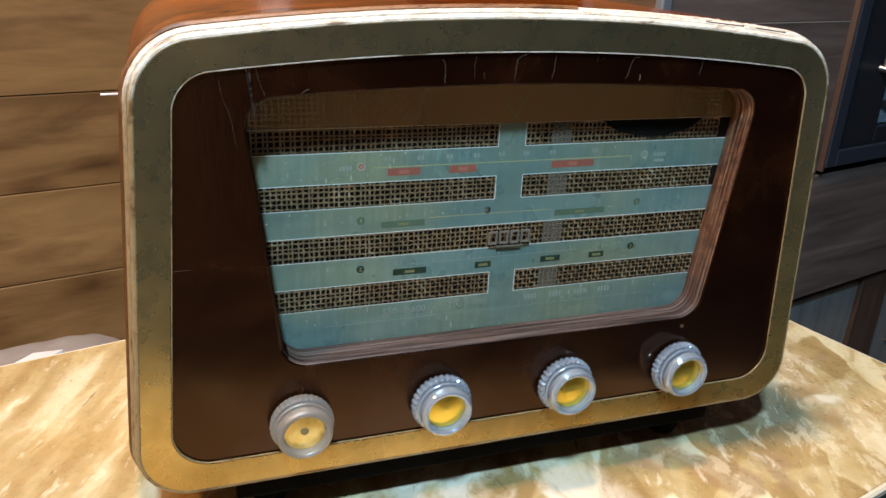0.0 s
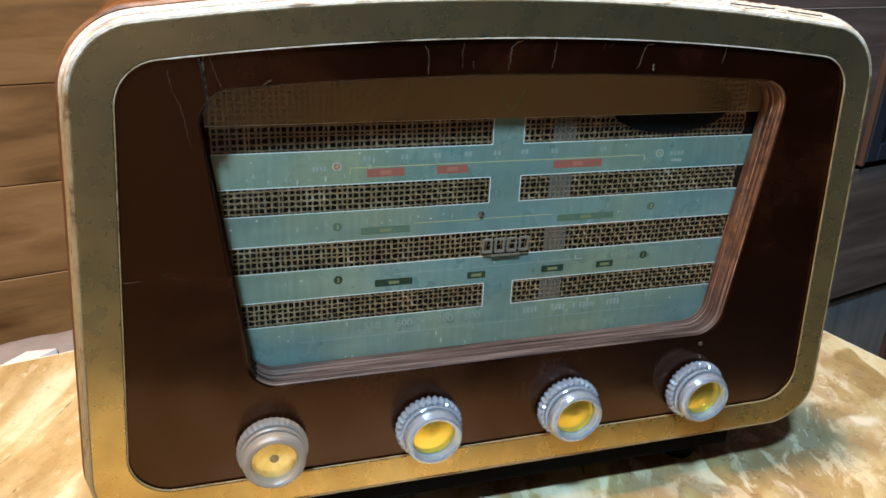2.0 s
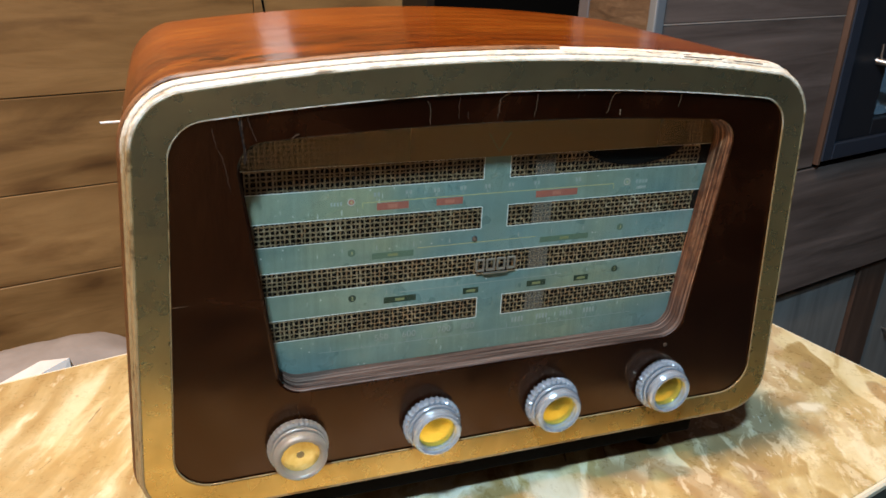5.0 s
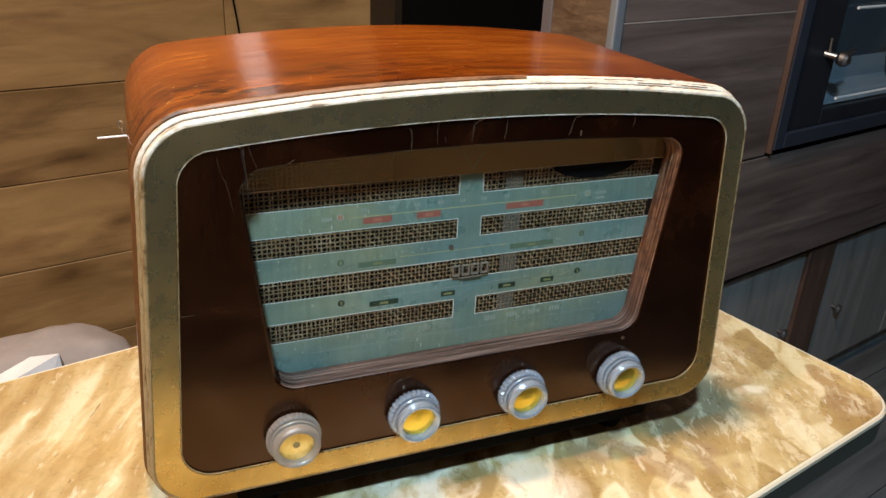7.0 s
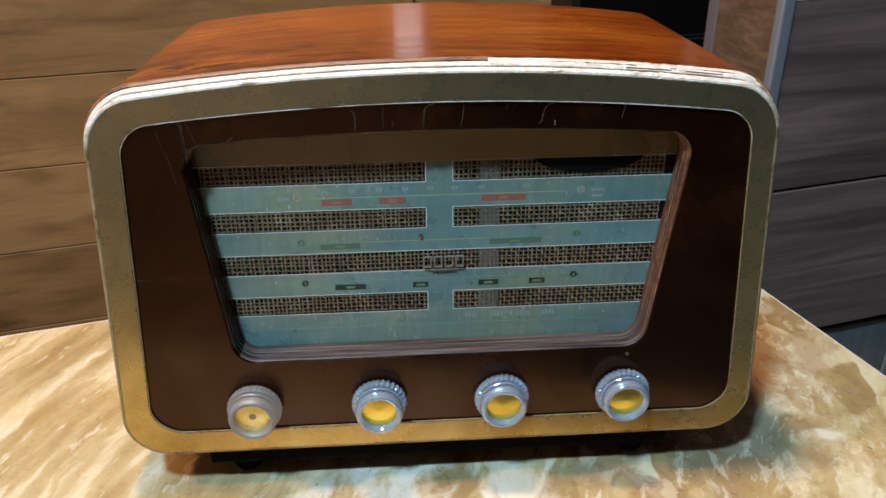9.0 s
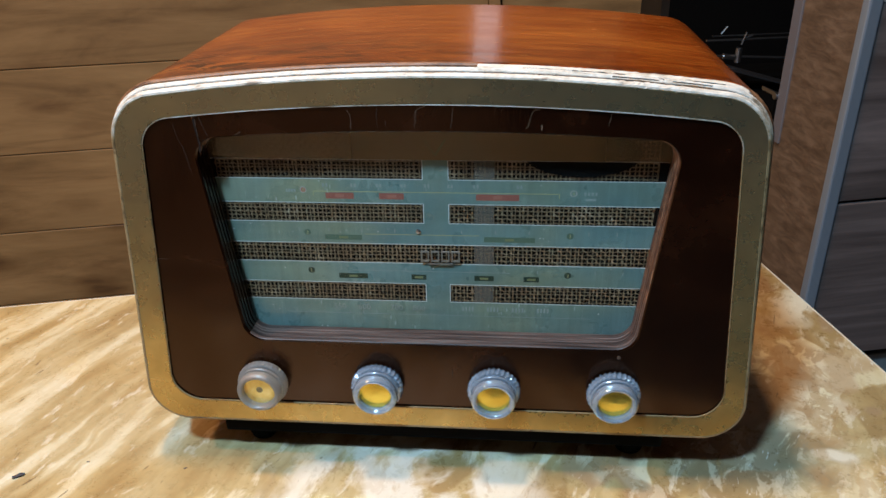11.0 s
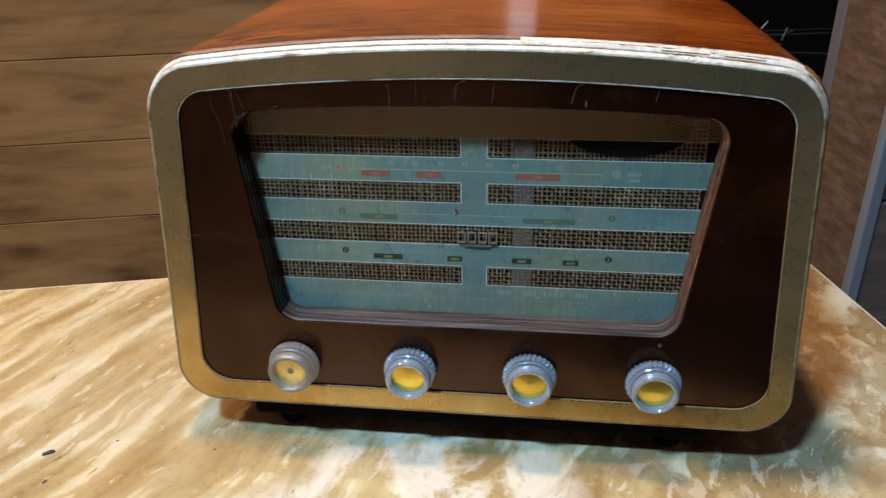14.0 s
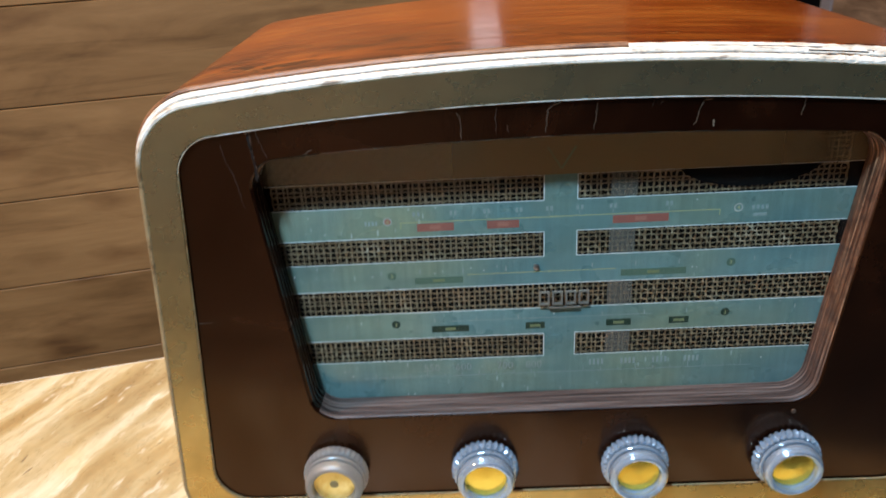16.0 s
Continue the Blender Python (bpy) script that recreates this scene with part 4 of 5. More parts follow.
def lettering(text, x, z, height, material, y=YD - 0.0004):
    """Built-in font, as a mesh, centred at x."""
    curve = bpy.data.curves.new("lettering", "FONT")
    curve.body, curve.size, curve.align_x = text, height * 1.42, "CENTER"
    tmp = bpy.data.objects.new("lettering", curve)
    scene.collection.objects.link(tmp)
    me = bpy.data.meshes.new_from_object(tmp.evaluated_get(bpy.context.evaluated_depsgraph_get()))
    bpy.data.objects.remove(tmp)
    bpy.data.curves.remove(curve)
    me.transform(Matrix.Translation((x, y, z + DOWN)) @ Matrix.Rotation(radians(90), 4, "X"))
    me.materials.clear()
    me.materials.append(material)
    ob = new("lettering", me)
    ob.parent = dial
    return ob


for x, z, s, fill, rim in ((-0.0845, 0.9690, "4", M_RED_FAINT, M_RING), (0.0889, 0.9686, "4", M_DIAL, M_RING), (-0.0846, 0.9386, "3", M_GREEN_PRINT, M_GREEN_PRINT), (0.0882, 0.9388, "3", M_GREEN_PRINT, M_GREEN_PRINT), (-0.0846, 0.9100, "2", M_BLACK_PRINT, M_BLACK_PRINT), (0.0881, 0.9098, "2", M_BLACK_PRINT, M_BLACK_PRINT)):
    round_mark(x, z, 0.0019, fill, rim)
    lettering(s, x, z - 0.0011, 0.0022, M_YELLOW_PRINT)
for x, s in ((-0.0672, "550"), (-0.0500, "600"), (-0.0275, "700"), (-0.0120, "800")):
    lettering(s, x, 0.8800, 0.0042, M_FAINT_PRINT)
for x in (0.0220, 0.0390, 0.0560, 0.0730):
    for k in range(4):
        patch_print(x - 0.0042 + k * 0.0022, x - 0.0030 + k * 0.0022, 0.8803, 0.8838, M_FAINT_PRINT, "bar")
for x0, x1 in ((-0.0960, -0.0890), (0.0955, 0.1045)):
    for k in range(4):
        w = (x1 - x0) / 4
        patch_print(x0 + k * w, x0 + k * w + w * 0.6, 0.9672, 0.9694, M_FAINT_PRINT, "bar")
patch_print(0.0965, 0.1030, 0.9636, 0.9652, M_FAINT_PRINT, "bar")
# tuning scale of the top band
line(-0.0780, 0.9680, -0.0780, 0.9650, LW, M_YELLOW_PRINT)
line(-0.0780, 0.9680, 0.0800, 0.9680, LW, M_YELLOW_PRINT)
line(0.0800, 0.9680, 0.0800, 0.9648, LW, M_YELLOW_PRINT)
for k, x in enumerate((-0.070, -0.0516, -0.035, -0.019, -0.004, 0.011, 0.0274, 0.0549)):
    line(x, 0.9690, x, 0.9704, 0.0006, M_FAINT_PRINT)
    for q in (-1, 1):
        patch_print(x + q * 0.0011 - 0.0007, x + q * 0.0011 + 0.0007, 0.9712, 0.9736, M_FAINT_PRINT, "bar")
line(-0.0460, 0.9378, 0.0300, 0.9378, LW * 0.8, M_YELLOW_PRINT)
line(-0.0560, 0.9106, 0.0500, 0.9106, LW * 0.7, M_FAINT_PRINT)
for x in (-0.090, -0.070, -0.048, -0.026, 0.018, 0.040, 0.062, 0.100, 0.118):
    line(x, 0.9392, x, 0.9416, 0.0007, M_FAINT_PRINT)
    line(x + 0.006, 0.9105, x + 0.006, 0.9128, 0.0006, M_FAINT_PRINT)
line(-0.105, 0.8765, 0.105, 0.8765, LW * 0.7, M_FAINT_PRINT)
for k in range(22):
    x = -0.098 + k * 0.0094
    line(x, 0.8768, x, 0.8768 + (0.0030 if k % 3 == 0 else 0.0016), 0.0004, M_FAINT_PRINT)
pin = rpart("dial_screw", turned_bm([(0.0003, YD - 0.0012), (0.0016, YD - 0.0009), (0.0016, YD)], 16, (-0.0105, 0.9405)), M_METAL, dial)
M_EMBLEM = mat("worn_silver", (0.30, 0.28, 0.235), 0.4, 0.5)[0]
# emblem: four plain metal blocks on a rail
emblem = rpart("emblem", box_bm(-0.0040, 0.0118, YD - 0.0020, YD - 0.0008, 0.9168, 0.9176), M_EMBLEM, label="worn metal maker's emblem")
for k in range(4):
    x = -0.0092 + k * 0.0068
    ring = bmesh.new()
    for x0, x1, z0, z1 in ((x, x + 0.0009, 0.9190, 0.9268), (x + 0.0045, x + 0.0054, 0.9190, 0.9268), (x + 0.0009, x + 0.0045, 0.9190, 0.9199), (x + 0.0009, x + 0.0045, 0.9259, 0.9268)):
        box_bm(x0, x1, YD - 0.0022, YD - 0.0010, z0, z1, 0.0, 1, ring)
    rpart("emblem_block", ring, M_EMBLEM, emblem)
# tape strip hanging behind the glass and the dark speaker cut-out
rpart("tape_strip", box_bm(0.0262, 0.0390, YD + 0.0005, YD + 0.0007, 0.862, 1.012), see_through("stained_tape", (0.24, 0.20, 0.15), 0.36, 0.4), label="brown stained tape strip")
cut = [(0.093 + 0.036 * math.cos(k * math.pi / 20), YD + 0.0004, 0.9945 + 0.0150 * math.sin(k * math.pi / 20)) for k in range(40)]
cut2 = [(x, y + 0.0004, z) for x, y, z in cut]
rpart("speaker_rim", loft([cut, cut2], True, True), M_BLACK, label="black speaker cut-out edge")


def weave_bm():
    """Coarse plain-weave cloth of flat threads, bent over and under one another."""
    rng = random.Random(4)
    bm = bmesh.new()
    step, x0, x1, z0, z1, y0 = 0.00280, -0.1405, 0.1415, 0.860, 1.014, 0.0194
    nx, nz = int((x1 - x0) / step), int((z1 - z0) / step)
    verts, faces = [], []

    def strand(points, wide, across):
        base = len(verts)
        for p, w in zip(points, wide):
            for s in (-1, 1):
                verts.append((p[0] + across[0] * s * w, p[1], p[2] + across[1] * s * w))
        for k in range(len(points) - 1):
            a = base + 2 * k
            faces.append((a, a + 1, a + 3, a + 2))

    for i in range(nx + 1):
        jit, phase = rng.uniform(-0.13, 0.13) * step, rng.uniform(0, 6.28)
        thick = step * rng.uniform(0.15, 0.21)
        pts, wide = [], []
        for j in range(2 * nz + 1):
            z = z0 + j * step / 2
            lift = 0.0006 * math.cos(math.pi * (j / 2 + i)) if j % 2 == 0 else 0.0
            pts.append((x0 + i * step + jit + 0.0003 * math.sin(z * 60 + phase), y0 + lift, z))
            wide.append(thick * rng.uniform(0.7, 1.25))
        strand(pts, wide, (1, 0))
    for j in range(nz + 1):
        jit, phase = rng.uniform(-0.13, 0.13) * step, rng.uniform(0, 6.28)
        thick = step * rng.uniform(0.13, 0.19)
        pts, wide = [], []
        for i in range(2 * nx + 1):
            x = x0 + i * step / 2
            lift = -0.0006 * math.cos(math.pi * (i / 2 + j)) if i % 2 == 0 else 0.0
            pts.append((x, y0 + lift, z0 + j * step + jit + 0.0003 * math.sin(x * 45 + phase)))
            wide.append(thick * rng.uniform(0.7, 1.25))
        strand(pts, wide, (0, 1))
    return verts, faces


wv, wf = weave_bm()
wme = bpy.data.meshes.new("grille_cloth")
wme.from_pydata([(x, y, z + DOWN) for x, y, z in wv], [], wf)
wme.materials.append(M_WEAVE)
cloth = new("grille_cloth", wme)
cloth.parent = radio
tagged(cloth, "coarse tan woven speaker cloth", kind="stuff")
rpart("backing_board", box_bm(-0.165, 0.168, 0.0265, 0.030, 0.850, 1.024), mat("brown_backing", (0.010, 0.005, 0.0025), 0.9, 0, 0, 0.1)[0])

# knobs: ribbed skirt, two stepped rings and a raised lip round a hollow coloured disc
KNOB_ROWS = [(0.0080, -0.0014), (0.0160, -0.0015), (0.0173, -0.0022), (0.0177, -0.0045), (0.0174, -0.0066), (0.0164, -0.0074), (0.0149, -0.0075), (0.0147, -0.0085), (0.0162, -0.0090), (0.0163, -0.0102), (0.0159, -0.0107), (0.0144, -0.0108), (0.0142, -0.0117), (0.0155, -0.0122), (0.0156, -0.0138), (0.0152, -0.0156), (0.0142, -0.0170), (0.0132, -0.0174), (0.0121, -0.0171), (0.0115, -0.0164), (0.0113, -0.0122), (0.0095, -0.0118)]
for k, x in enumerate((-0.1222, -0.0407, 0.0405, 0.1218)):
    c = (x, 0.8300)
    plastic = M_KNOB_OLD if k == 0 else M_KNOB
    ribs = (1, 5, 0.00022, 36) if k == 0 else (1, 5, 0.00075, 32)
    knob = rpart("knob", turned_bm(KNOB_ROWS, 160, c, ribs), plastic, label="cloudy worn plastic knob" if k == 0 else "clear ribbed plastic knob")
    if k:
        # added black rings stand in for dark refracted lines in the plastic
        for r0, y0, y1 in ((0.0152, -0.0077, -0.0085), (0.0147, -0.0110, -0.0117)):
            rpart("groove", turned_bm([(r0 - 0.001, y0), (r0, y0 - 0.0001), (r0, y1 + 0.0001), (r0 - 0.001, y1)], 48, c), M_BASE, knob, "added black ring for the dark line between steps")
    rpart("collar", turned_bm([(0.0060, 0.0002), (0.0150, -0.0001), (0.0153, -0.0006), (0.0120, -0.0012)], 40, c), M_BASE, knob, "black collar")
    rpart("face", turned_bm([(0.0112, -0.0112), (0.0111, -0.0125), (0.0068, -0.0128), (0.0003, -0.0132)], 64, c), M_BRASS_OLD if k == 0 else M_BRASS, knob, "dull yellow disc" if k == 0 else "golden disc")
    if k == 0:
        rpart("centre_screw", turned_bm([(0.0027, -0.0124), (0.0023, -0.0133), (0.0010, -0.0136)], 9, (c[0], c[1] + 0.0006)), M_STAIN_DISC, knob, "brown stained centre")

# base board and feet
rpart("base_board", box_bm(-0.159, 0.160, 0.003, 0.200, 0.7792, 0.7925, 0.0015), M_BASE, label="thin black base board")
for x, y in ((-0.1385, 0.026), (0.1410, 0.026), (-0.1385, 0.180), (0.1410, 0.180)):
    rows = ((0.0075, TABLE_Z), (0.0095, TABLE_Z + 0.0012), (0.0112, TABLE_Z + 0.006), (0.0118, TABLE_Z + 0.012), (0.0118, 0.7790))
    rpart("foot", loft([[(x + r * math.cos(a * math.pi / 12), y + r * math.sin(a * math.pi / 12), z) for a in range(24)] for r, z in rows], True, True), M_BASE, label="black rubber foot")

# cracks and small marks in the lacquer
M_CRACK = mat("bare_wood_crack", (0.095, 0.055, 0.035), 0.5)[0]
M_CRACK_FAINT = mat("faint_crack", (0.045, 0.020, 0.012), 0.5)[0]
M_CRACK_DARK = mat("dark_crack", (0.008, 0.004, 0.003), 0.6)[0]


def crack(points, w, material, seed):
    """A wavering sliver along the points."""
    rng = random.Random(seed)
    pts = []
    for (x0, z0), (x1, z1) in zip(points, points[1:]):
        for i in range(6):
            f = i / 6
            pts.append((x0 + (x1 - x0) * f + rng.uniform(-1, 1) * 0.0004, z0 + (z1 - z0) * f))
    pts.append(points[-1])
    bm = bmesh.new()
    rows = []
    for i, (x, z) in enumerate(pts):
        ww = w * rng.uniform(0.3, 1.0) * (0.3 if i in (0, len(pts) - 1) else 1)
        horizontal = abs(points[0][0] - points[-1][0]) > abs(points[0][1] - points[-1][1])
        dx, dz = (0, ww / 2) if horizontal else (ww / 2, 0)
        rows.append((bm.verts.new((x - dx, -0.00015, z - dz)), bm.verts.new((x + dx, -0.00015, z + dz))))
    for a, b in zip(rows, rows[1:]):
        bm.faces.new((a[0], a[1], b[1], b[0]))
    rpart("crack", bm, material)


M_CRACK_PALE = mat("pale_split_lacquer", (0.24, 0.165, 0.115), 0.4)[0]
# upright splits from the top beading down to the dial opening, some with a hooked lip
SPLITS = (
    (((-0.0510, 1.0275), (-0.0478, 1.0272), (-0.0466, 1.0255), (-0.0460, 1.0220), (-0.0462, 1.0150)), 0.0006, M_CRACK),
    (((-0.0300, 1.0290), (-0.0305, 1.0240), (-0.0300, 1.0165)), 0.0006, M_CRACK_FAINT),
    (((-0.0255, 1.0210), (-0.0245, 1.0170)), 0.0005, M_CRACK_FAINT),
    (((-0.0050, 1.0290), (-0.0070, 1.0265), (-0.0075, 1.0225), (-0.0080, 1.0165)), 0.0008, M_CRACK),
    (((-0.0012, 1.0300), (-0.0050, 1.0286)), 0.0010, M_CRACK_PALE),
    (((0.0150, 1.0295), (0.0142, 1.0240), (0.0135, 1.0165)), 0.0005, M_CRACK),
    (((0.0400, 1.0290), (0.0388, 1.0255)), 0.0005, M_CRACK_FAINT),
    (((0.0440, 1.0285), (0.0425, 1.0272)), 0.0005, M_CRACK),
    (((0.0620, 1.0278), (0.0605, 1.0250), (0.0590, 1.0190), (0.0578, 1.0165)), 0.0008, M_CRACK),
    (((0.0655, 1.0280), (0.0618, 1.0278)), 0.0009, M_CRACK_PALE),
    (((0.0664, 1.0188), (0.0668, 1.0155)), 0.0009, M_CRACK_PALE),
    (((0.1065, 1.0270), (0.1058, 1.0230), (0.1052, 1.0185)), 0.0006, M_CRACK),
    (((-0.1425, 1.0255), (-0.1422, 1.0180), (-0.1415, 1.0100), (-0.1410, 0.9990)), 0.0013, M_CRACK_DARK),
    (((-0.1416, 1.0255), (-0.1415, 1.0180), (-0.1409, 1.0100), (-0.1404, 1.0010)), 0.0007, M_CRACK),
    (((-0.1432, 1.0252), (-0.1430, 1.0215)), 0.0009, M_CRACK_PALE),
    (((-0.1393, 1.0238), (-0.1375, 1.0180), (-0.1350, 1.0105)), 0.0006, M_CRACK_FAINT),
    (((-0.1555, 1.0180), (-0.1545, 1.0100), (-0.1520, 1.0030), (-0.1500, 0.9930), (-0.1490, 0.9850)), 0.0005, M_CRACK_FAINT),
    (((-0.1185, 1.0112), (-0.1140, 1.0136)), 0.0007, M_CRACK),
    (((-0.1855, 0.9254), (-0.1745, 0.9256)), 0.0006, M_CRACK),
    (((0.0120, 0.8440), (0.0118, 0.8370)), 0.0005, M_CRACK_DARK),
)
for k, (points, width, paint) in enumerate(SPLITS):
    crack(list(points), width, paint, 10 + k)
rpart("screw_hole", turned_bm([(0.0012, -0.0006), (0.0014, 0.0002)], 12, (0.1236, 0.8579)), M_CRACK, label="small pale screw hole")
# aerial wire at the side
rpart("aerial_wire", wire_bm([(-0.1975, 0.2030, 0.9765), (-0.2000, 0.2030, 0.9752), (-0.2215, 0.2025, 0.9746)], 0.0008), mat("white_wire", (0.8, 0.8, 0.82), 0.4)[0], label="short white aerial wire")
ring = [(-0.2040 + 0.0018 * math.cos(k * math.pi / 6), 0.2030, 0.9835 + 0.0030 * math.sin(k * math.pi / 6)) for k in range(13)]
rpart("wire_loop", wire_bm(ring, 0.0006, 6), M_METAL)
rpart("loop_stem", wire_bm([(-0.2040, 0.2030, 0.9805), (-0.2025, 0.2030, 0.9752)], 0.0006, 6), M_METAL)

# ---- kitchen unit ----
kitchen = in_room(empty("kitchen_cabinet"))
tagged(kitchen, "tall cabin kitchen cabinet faced with grey-brown planks", "cabinet")
CAV_D0, CAV_D1, CAV_Z = 0.645, 1.12, 0.745
M_POST = wood("red_brown_post_wood", (0.055, 0.030, 0.022), (0.105, 0.062, 0.046), (0.16, 0.10, 0.075), (20.0, 20.0, 2.5), 0.5)
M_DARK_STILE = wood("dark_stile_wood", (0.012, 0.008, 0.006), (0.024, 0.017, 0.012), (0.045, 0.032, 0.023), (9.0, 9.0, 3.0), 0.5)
part("side_stile", box_bm(SIDE_U, SIDE_U + 0.018, KIT_D + 0.012, CAV_D0, FLOOR_Z, CEIL_Z - 0.002), M_SIDE, kitchen)
part("side_panel", box_bm(SIDE_U, SIDE_U + 0.018, CAV_D0, WALL_D - 0.002, FLOOR_Z, CAV_Z), M_SIDE, kitchen)
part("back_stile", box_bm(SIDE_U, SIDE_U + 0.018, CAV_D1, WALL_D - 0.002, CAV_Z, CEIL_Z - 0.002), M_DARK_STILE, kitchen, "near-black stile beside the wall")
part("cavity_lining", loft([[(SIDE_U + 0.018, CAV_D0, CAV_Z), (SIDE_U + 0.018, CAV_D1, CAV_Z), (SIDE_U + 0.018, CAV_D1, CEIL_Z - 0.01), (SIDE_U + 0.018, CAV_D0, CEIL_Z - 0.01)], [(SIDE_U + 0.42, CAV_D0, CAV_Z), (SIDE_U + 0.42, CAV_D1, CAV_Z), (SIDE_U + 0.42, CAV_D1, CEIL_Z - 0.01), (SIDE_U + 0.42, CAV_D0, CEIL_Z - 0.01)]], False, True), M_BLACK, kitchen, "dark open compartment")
M_STRIP = mat("dull_grey_strip", (0.20, 0.185, 0.195), 0.5, 0.3)[0]
part("edge_profile", box_bm(SIDE_U - 0.003, SIDE_U + 0.020, CAV_D0 - 0.015, CAV_D0 + 0.007, CAV_Z, CEIL_Z - 0.004, 0.001), M_STRIP, kitchen, "grey metal edge strip")
part("corner_trim", box_bm(SIDE_U - 0.004, SIDE_U + 0.016, KIT_D - 0.004, KIT_D + 0.012, FLOOR_Z + 0.002, CEIL_Z - 0.003, 0.003, 2), M_CHROME, kitchen, "brushed metal corner trim")
part("carcass", box_bm(SIDE_U + 0.43, U1 - 0.01, KIT_D + 0.31, WALL_D - 0.004, FLOOR_Z, CEIL_Z - 0.003), M_BLACK, kitchen)
for z0, z1 in ((0.4300, 0.6985), (0.7030, 0.9820), (0.9840, 1.2600), (1.2620, 1.5400), (1.5420, 1.8200), (1.8220, 2.1000), (2.1020, 2.3900)):
    if z0 < 0.7:
        spans = ((SIDE_U + 0.016, U1 - 0.02),)
    elif z0 < 1.2:
        spans = ((SIDE_U + 0.016, 1.129), (1.76, U1 - 0.02))
    else:
        spans = ((SIDE_U + 0.016, U1 - 0.02),)
    for a, b in spans:
        if z0 == 0.9840:
            part("joint_strip", box_bm(a, b, KIT_D - 0.0005, KIT_D + 0.010, z0 - 0.0019, z0 - 0.0001), mat("pale_joint", (0.38, 0.34, 0.32), 0.5)[0], kitchen, "thin pale joint strip")
        part("front_plank", box_bm(a, b, KIT_D, KIT_D + 0.014, z0, z1, 0.0015), M_KIT, kitchen)
for k, (a, b) in enumerate(((SIDE_U + 0.02, 1.03), (1.035, 1.446), (1.570, 1.99), (1.995, 2.5))):
    door = part("door", box_bm(a, b, KIT_D + 0.022, KIT_D + 0.036, 0.015, 0.405, 0.002), M_DOOR, kitchen, "grey cupboard door")
    kx = b - 0.050 if k % 2 else a + 0.075
    kn = part("door_knob", turned_bm([(0.004, KIT_D + 0.022), (0.004, KIT_D + 0.010), (0.010, KIT_D + 0.008), (0.012, KIT_D + 0.002), (0.008, KIT_D - 0.003)], 20, (kx, 0.204)), M_METAL, door, "small metal knob")
part("divider", box_bm(1.449, 1.567, KIT_D + 0.014, KIT_D + 0.030, FLOOR_Z + 0.06, 0.415, 0.002), M_POST, kitchen, "brown divider post")
part("plinth", box_bm(SIDE_U + 0.02, U1 - 0.02, KIT_D + 0.05, KIT_D + 0.06, FLOOR_Z, 0.012), M_DOOR, kitchen)
# hinge rods in the open compartment
for u0, z0, z1, r in ((0.662, 0.839, 0.834, 0.0022), (0.672, 0.847, 0.842, 0.0012), (0.665, 0.811, 0.782, 0.0024)):
    part("rod", rod_bm((u0, 0.95, z0), (SIDE_U + 0.40, 0.95, z1), r, 8), M_METAL, kitchen)
part("hook", rod_bm((0.733, 0.948, 0.828), (0.741, 0.948, 0.851), 0.0018, 8), M_METAL, kitchen)
part("hook", rod_bm((0.689, 0.948, 0.851), (0.700, 0.948, 0.864), 0.0015, 8), M_METAL, kitchen)
part("hook", rod_bm((0.736, 0.948, 0.840), (0.753, 0.948, 0.845), 0.0018, 8), M_METAL, kitchen)
part("bracket", box_bm(SIDE_U + 0.025, SIDE_U + 0.028, CAV_D0 + 0.004, CAV_D0 + 0.10, 0.800, 0.806), M_METAL, kitchen)
part("bracket", box_bm(SIDE_U + 0.020, SIDE_U + 0.023, CAV_D0 + 0.004, CAV_D0 + 0.05, 0.755, 0.800), M_BASE, kitchen)
part("ledge", loft([[(0.680, 0.90, 0.800), (0.850, 0.90, 0.748), (0.850, 0.96, 0.748), (0.680, 0.96, 0.800)], [(0.680, 0.90, 0.796), (0.850, 0.90, 0.7455), (0.850, 0.96, 0.7455), (0.680, 0.96, 0.796)]], True, True), mat("dark_steel", (0.06, 0.06, 0.065), 0.4, 0.6)[0], kitchen, "dark sloping steel ledge")
for d, z in ((CAV_D0 + 0.012, 0.815), (CAV_D0 + 0.012, 0.753)):
    part("screw", rod_bm((SIDE_U - 0.006, d, z), (SIDE_U + 0.02, d, z), 0.0055, 12), M_METAL, kitchen)
part("rod_collar", rod_bm((0.731, 0.95, 0.795), (0.731, 0.95, 0.822), 0.0062, 16), M_METAL, kitchen)
part("rod_collar", rod_bm((0.700, 0.95, 0.808), (0.722, 0.95, 0.805), 0.0052, 14), M_METAL, kitchen)

# oven
M_OVEN = mat("dark_blue_black_enamel", (0.014, 0.019, 0.028), 0.32)[0]
oven = in_room(empty("built_in_oven"))
tagged(oven, "dark built-in oven with a glass window", "oven")
OU0, OU1, OZ0, OZ1 = 1.138, 1.756, 0.714, 1.256
def frame_bm(u0, u1, z0, z1, w, d0, d1, bev=0.002):
    bm = bmesh.new()
    for bx in ((u0, u0 + w, z0, z1), (u1 - w, u1, z0, z1), (u0 + w, u1 - w, z0, z0 + w), (u0 + w, u1 - w, z1 - w, z1)):
        box_bm(bx[0], bx[1], d0, d1, bx[2], bx[3], bev, 1, bm)
    return bm


part("edge_lipping", box_bm(OU0 - 0.0065, OU0 - 0.0005, KIT_D - 0.010, KIT_D + 0.02, OZ0 - 0.006, OZ1), M_POST, oven, "thin tan wooden lipping")
part("frame", frame_bm(OU0, OU1, OZ0, OZ1, 0.032, KIT_D - 0.012, KIT_D + 0.02), mat("blue_grey_enamel", (0.026, 0.037, 0.060), 0.35)[0], oven)
rim = bmesh.new()
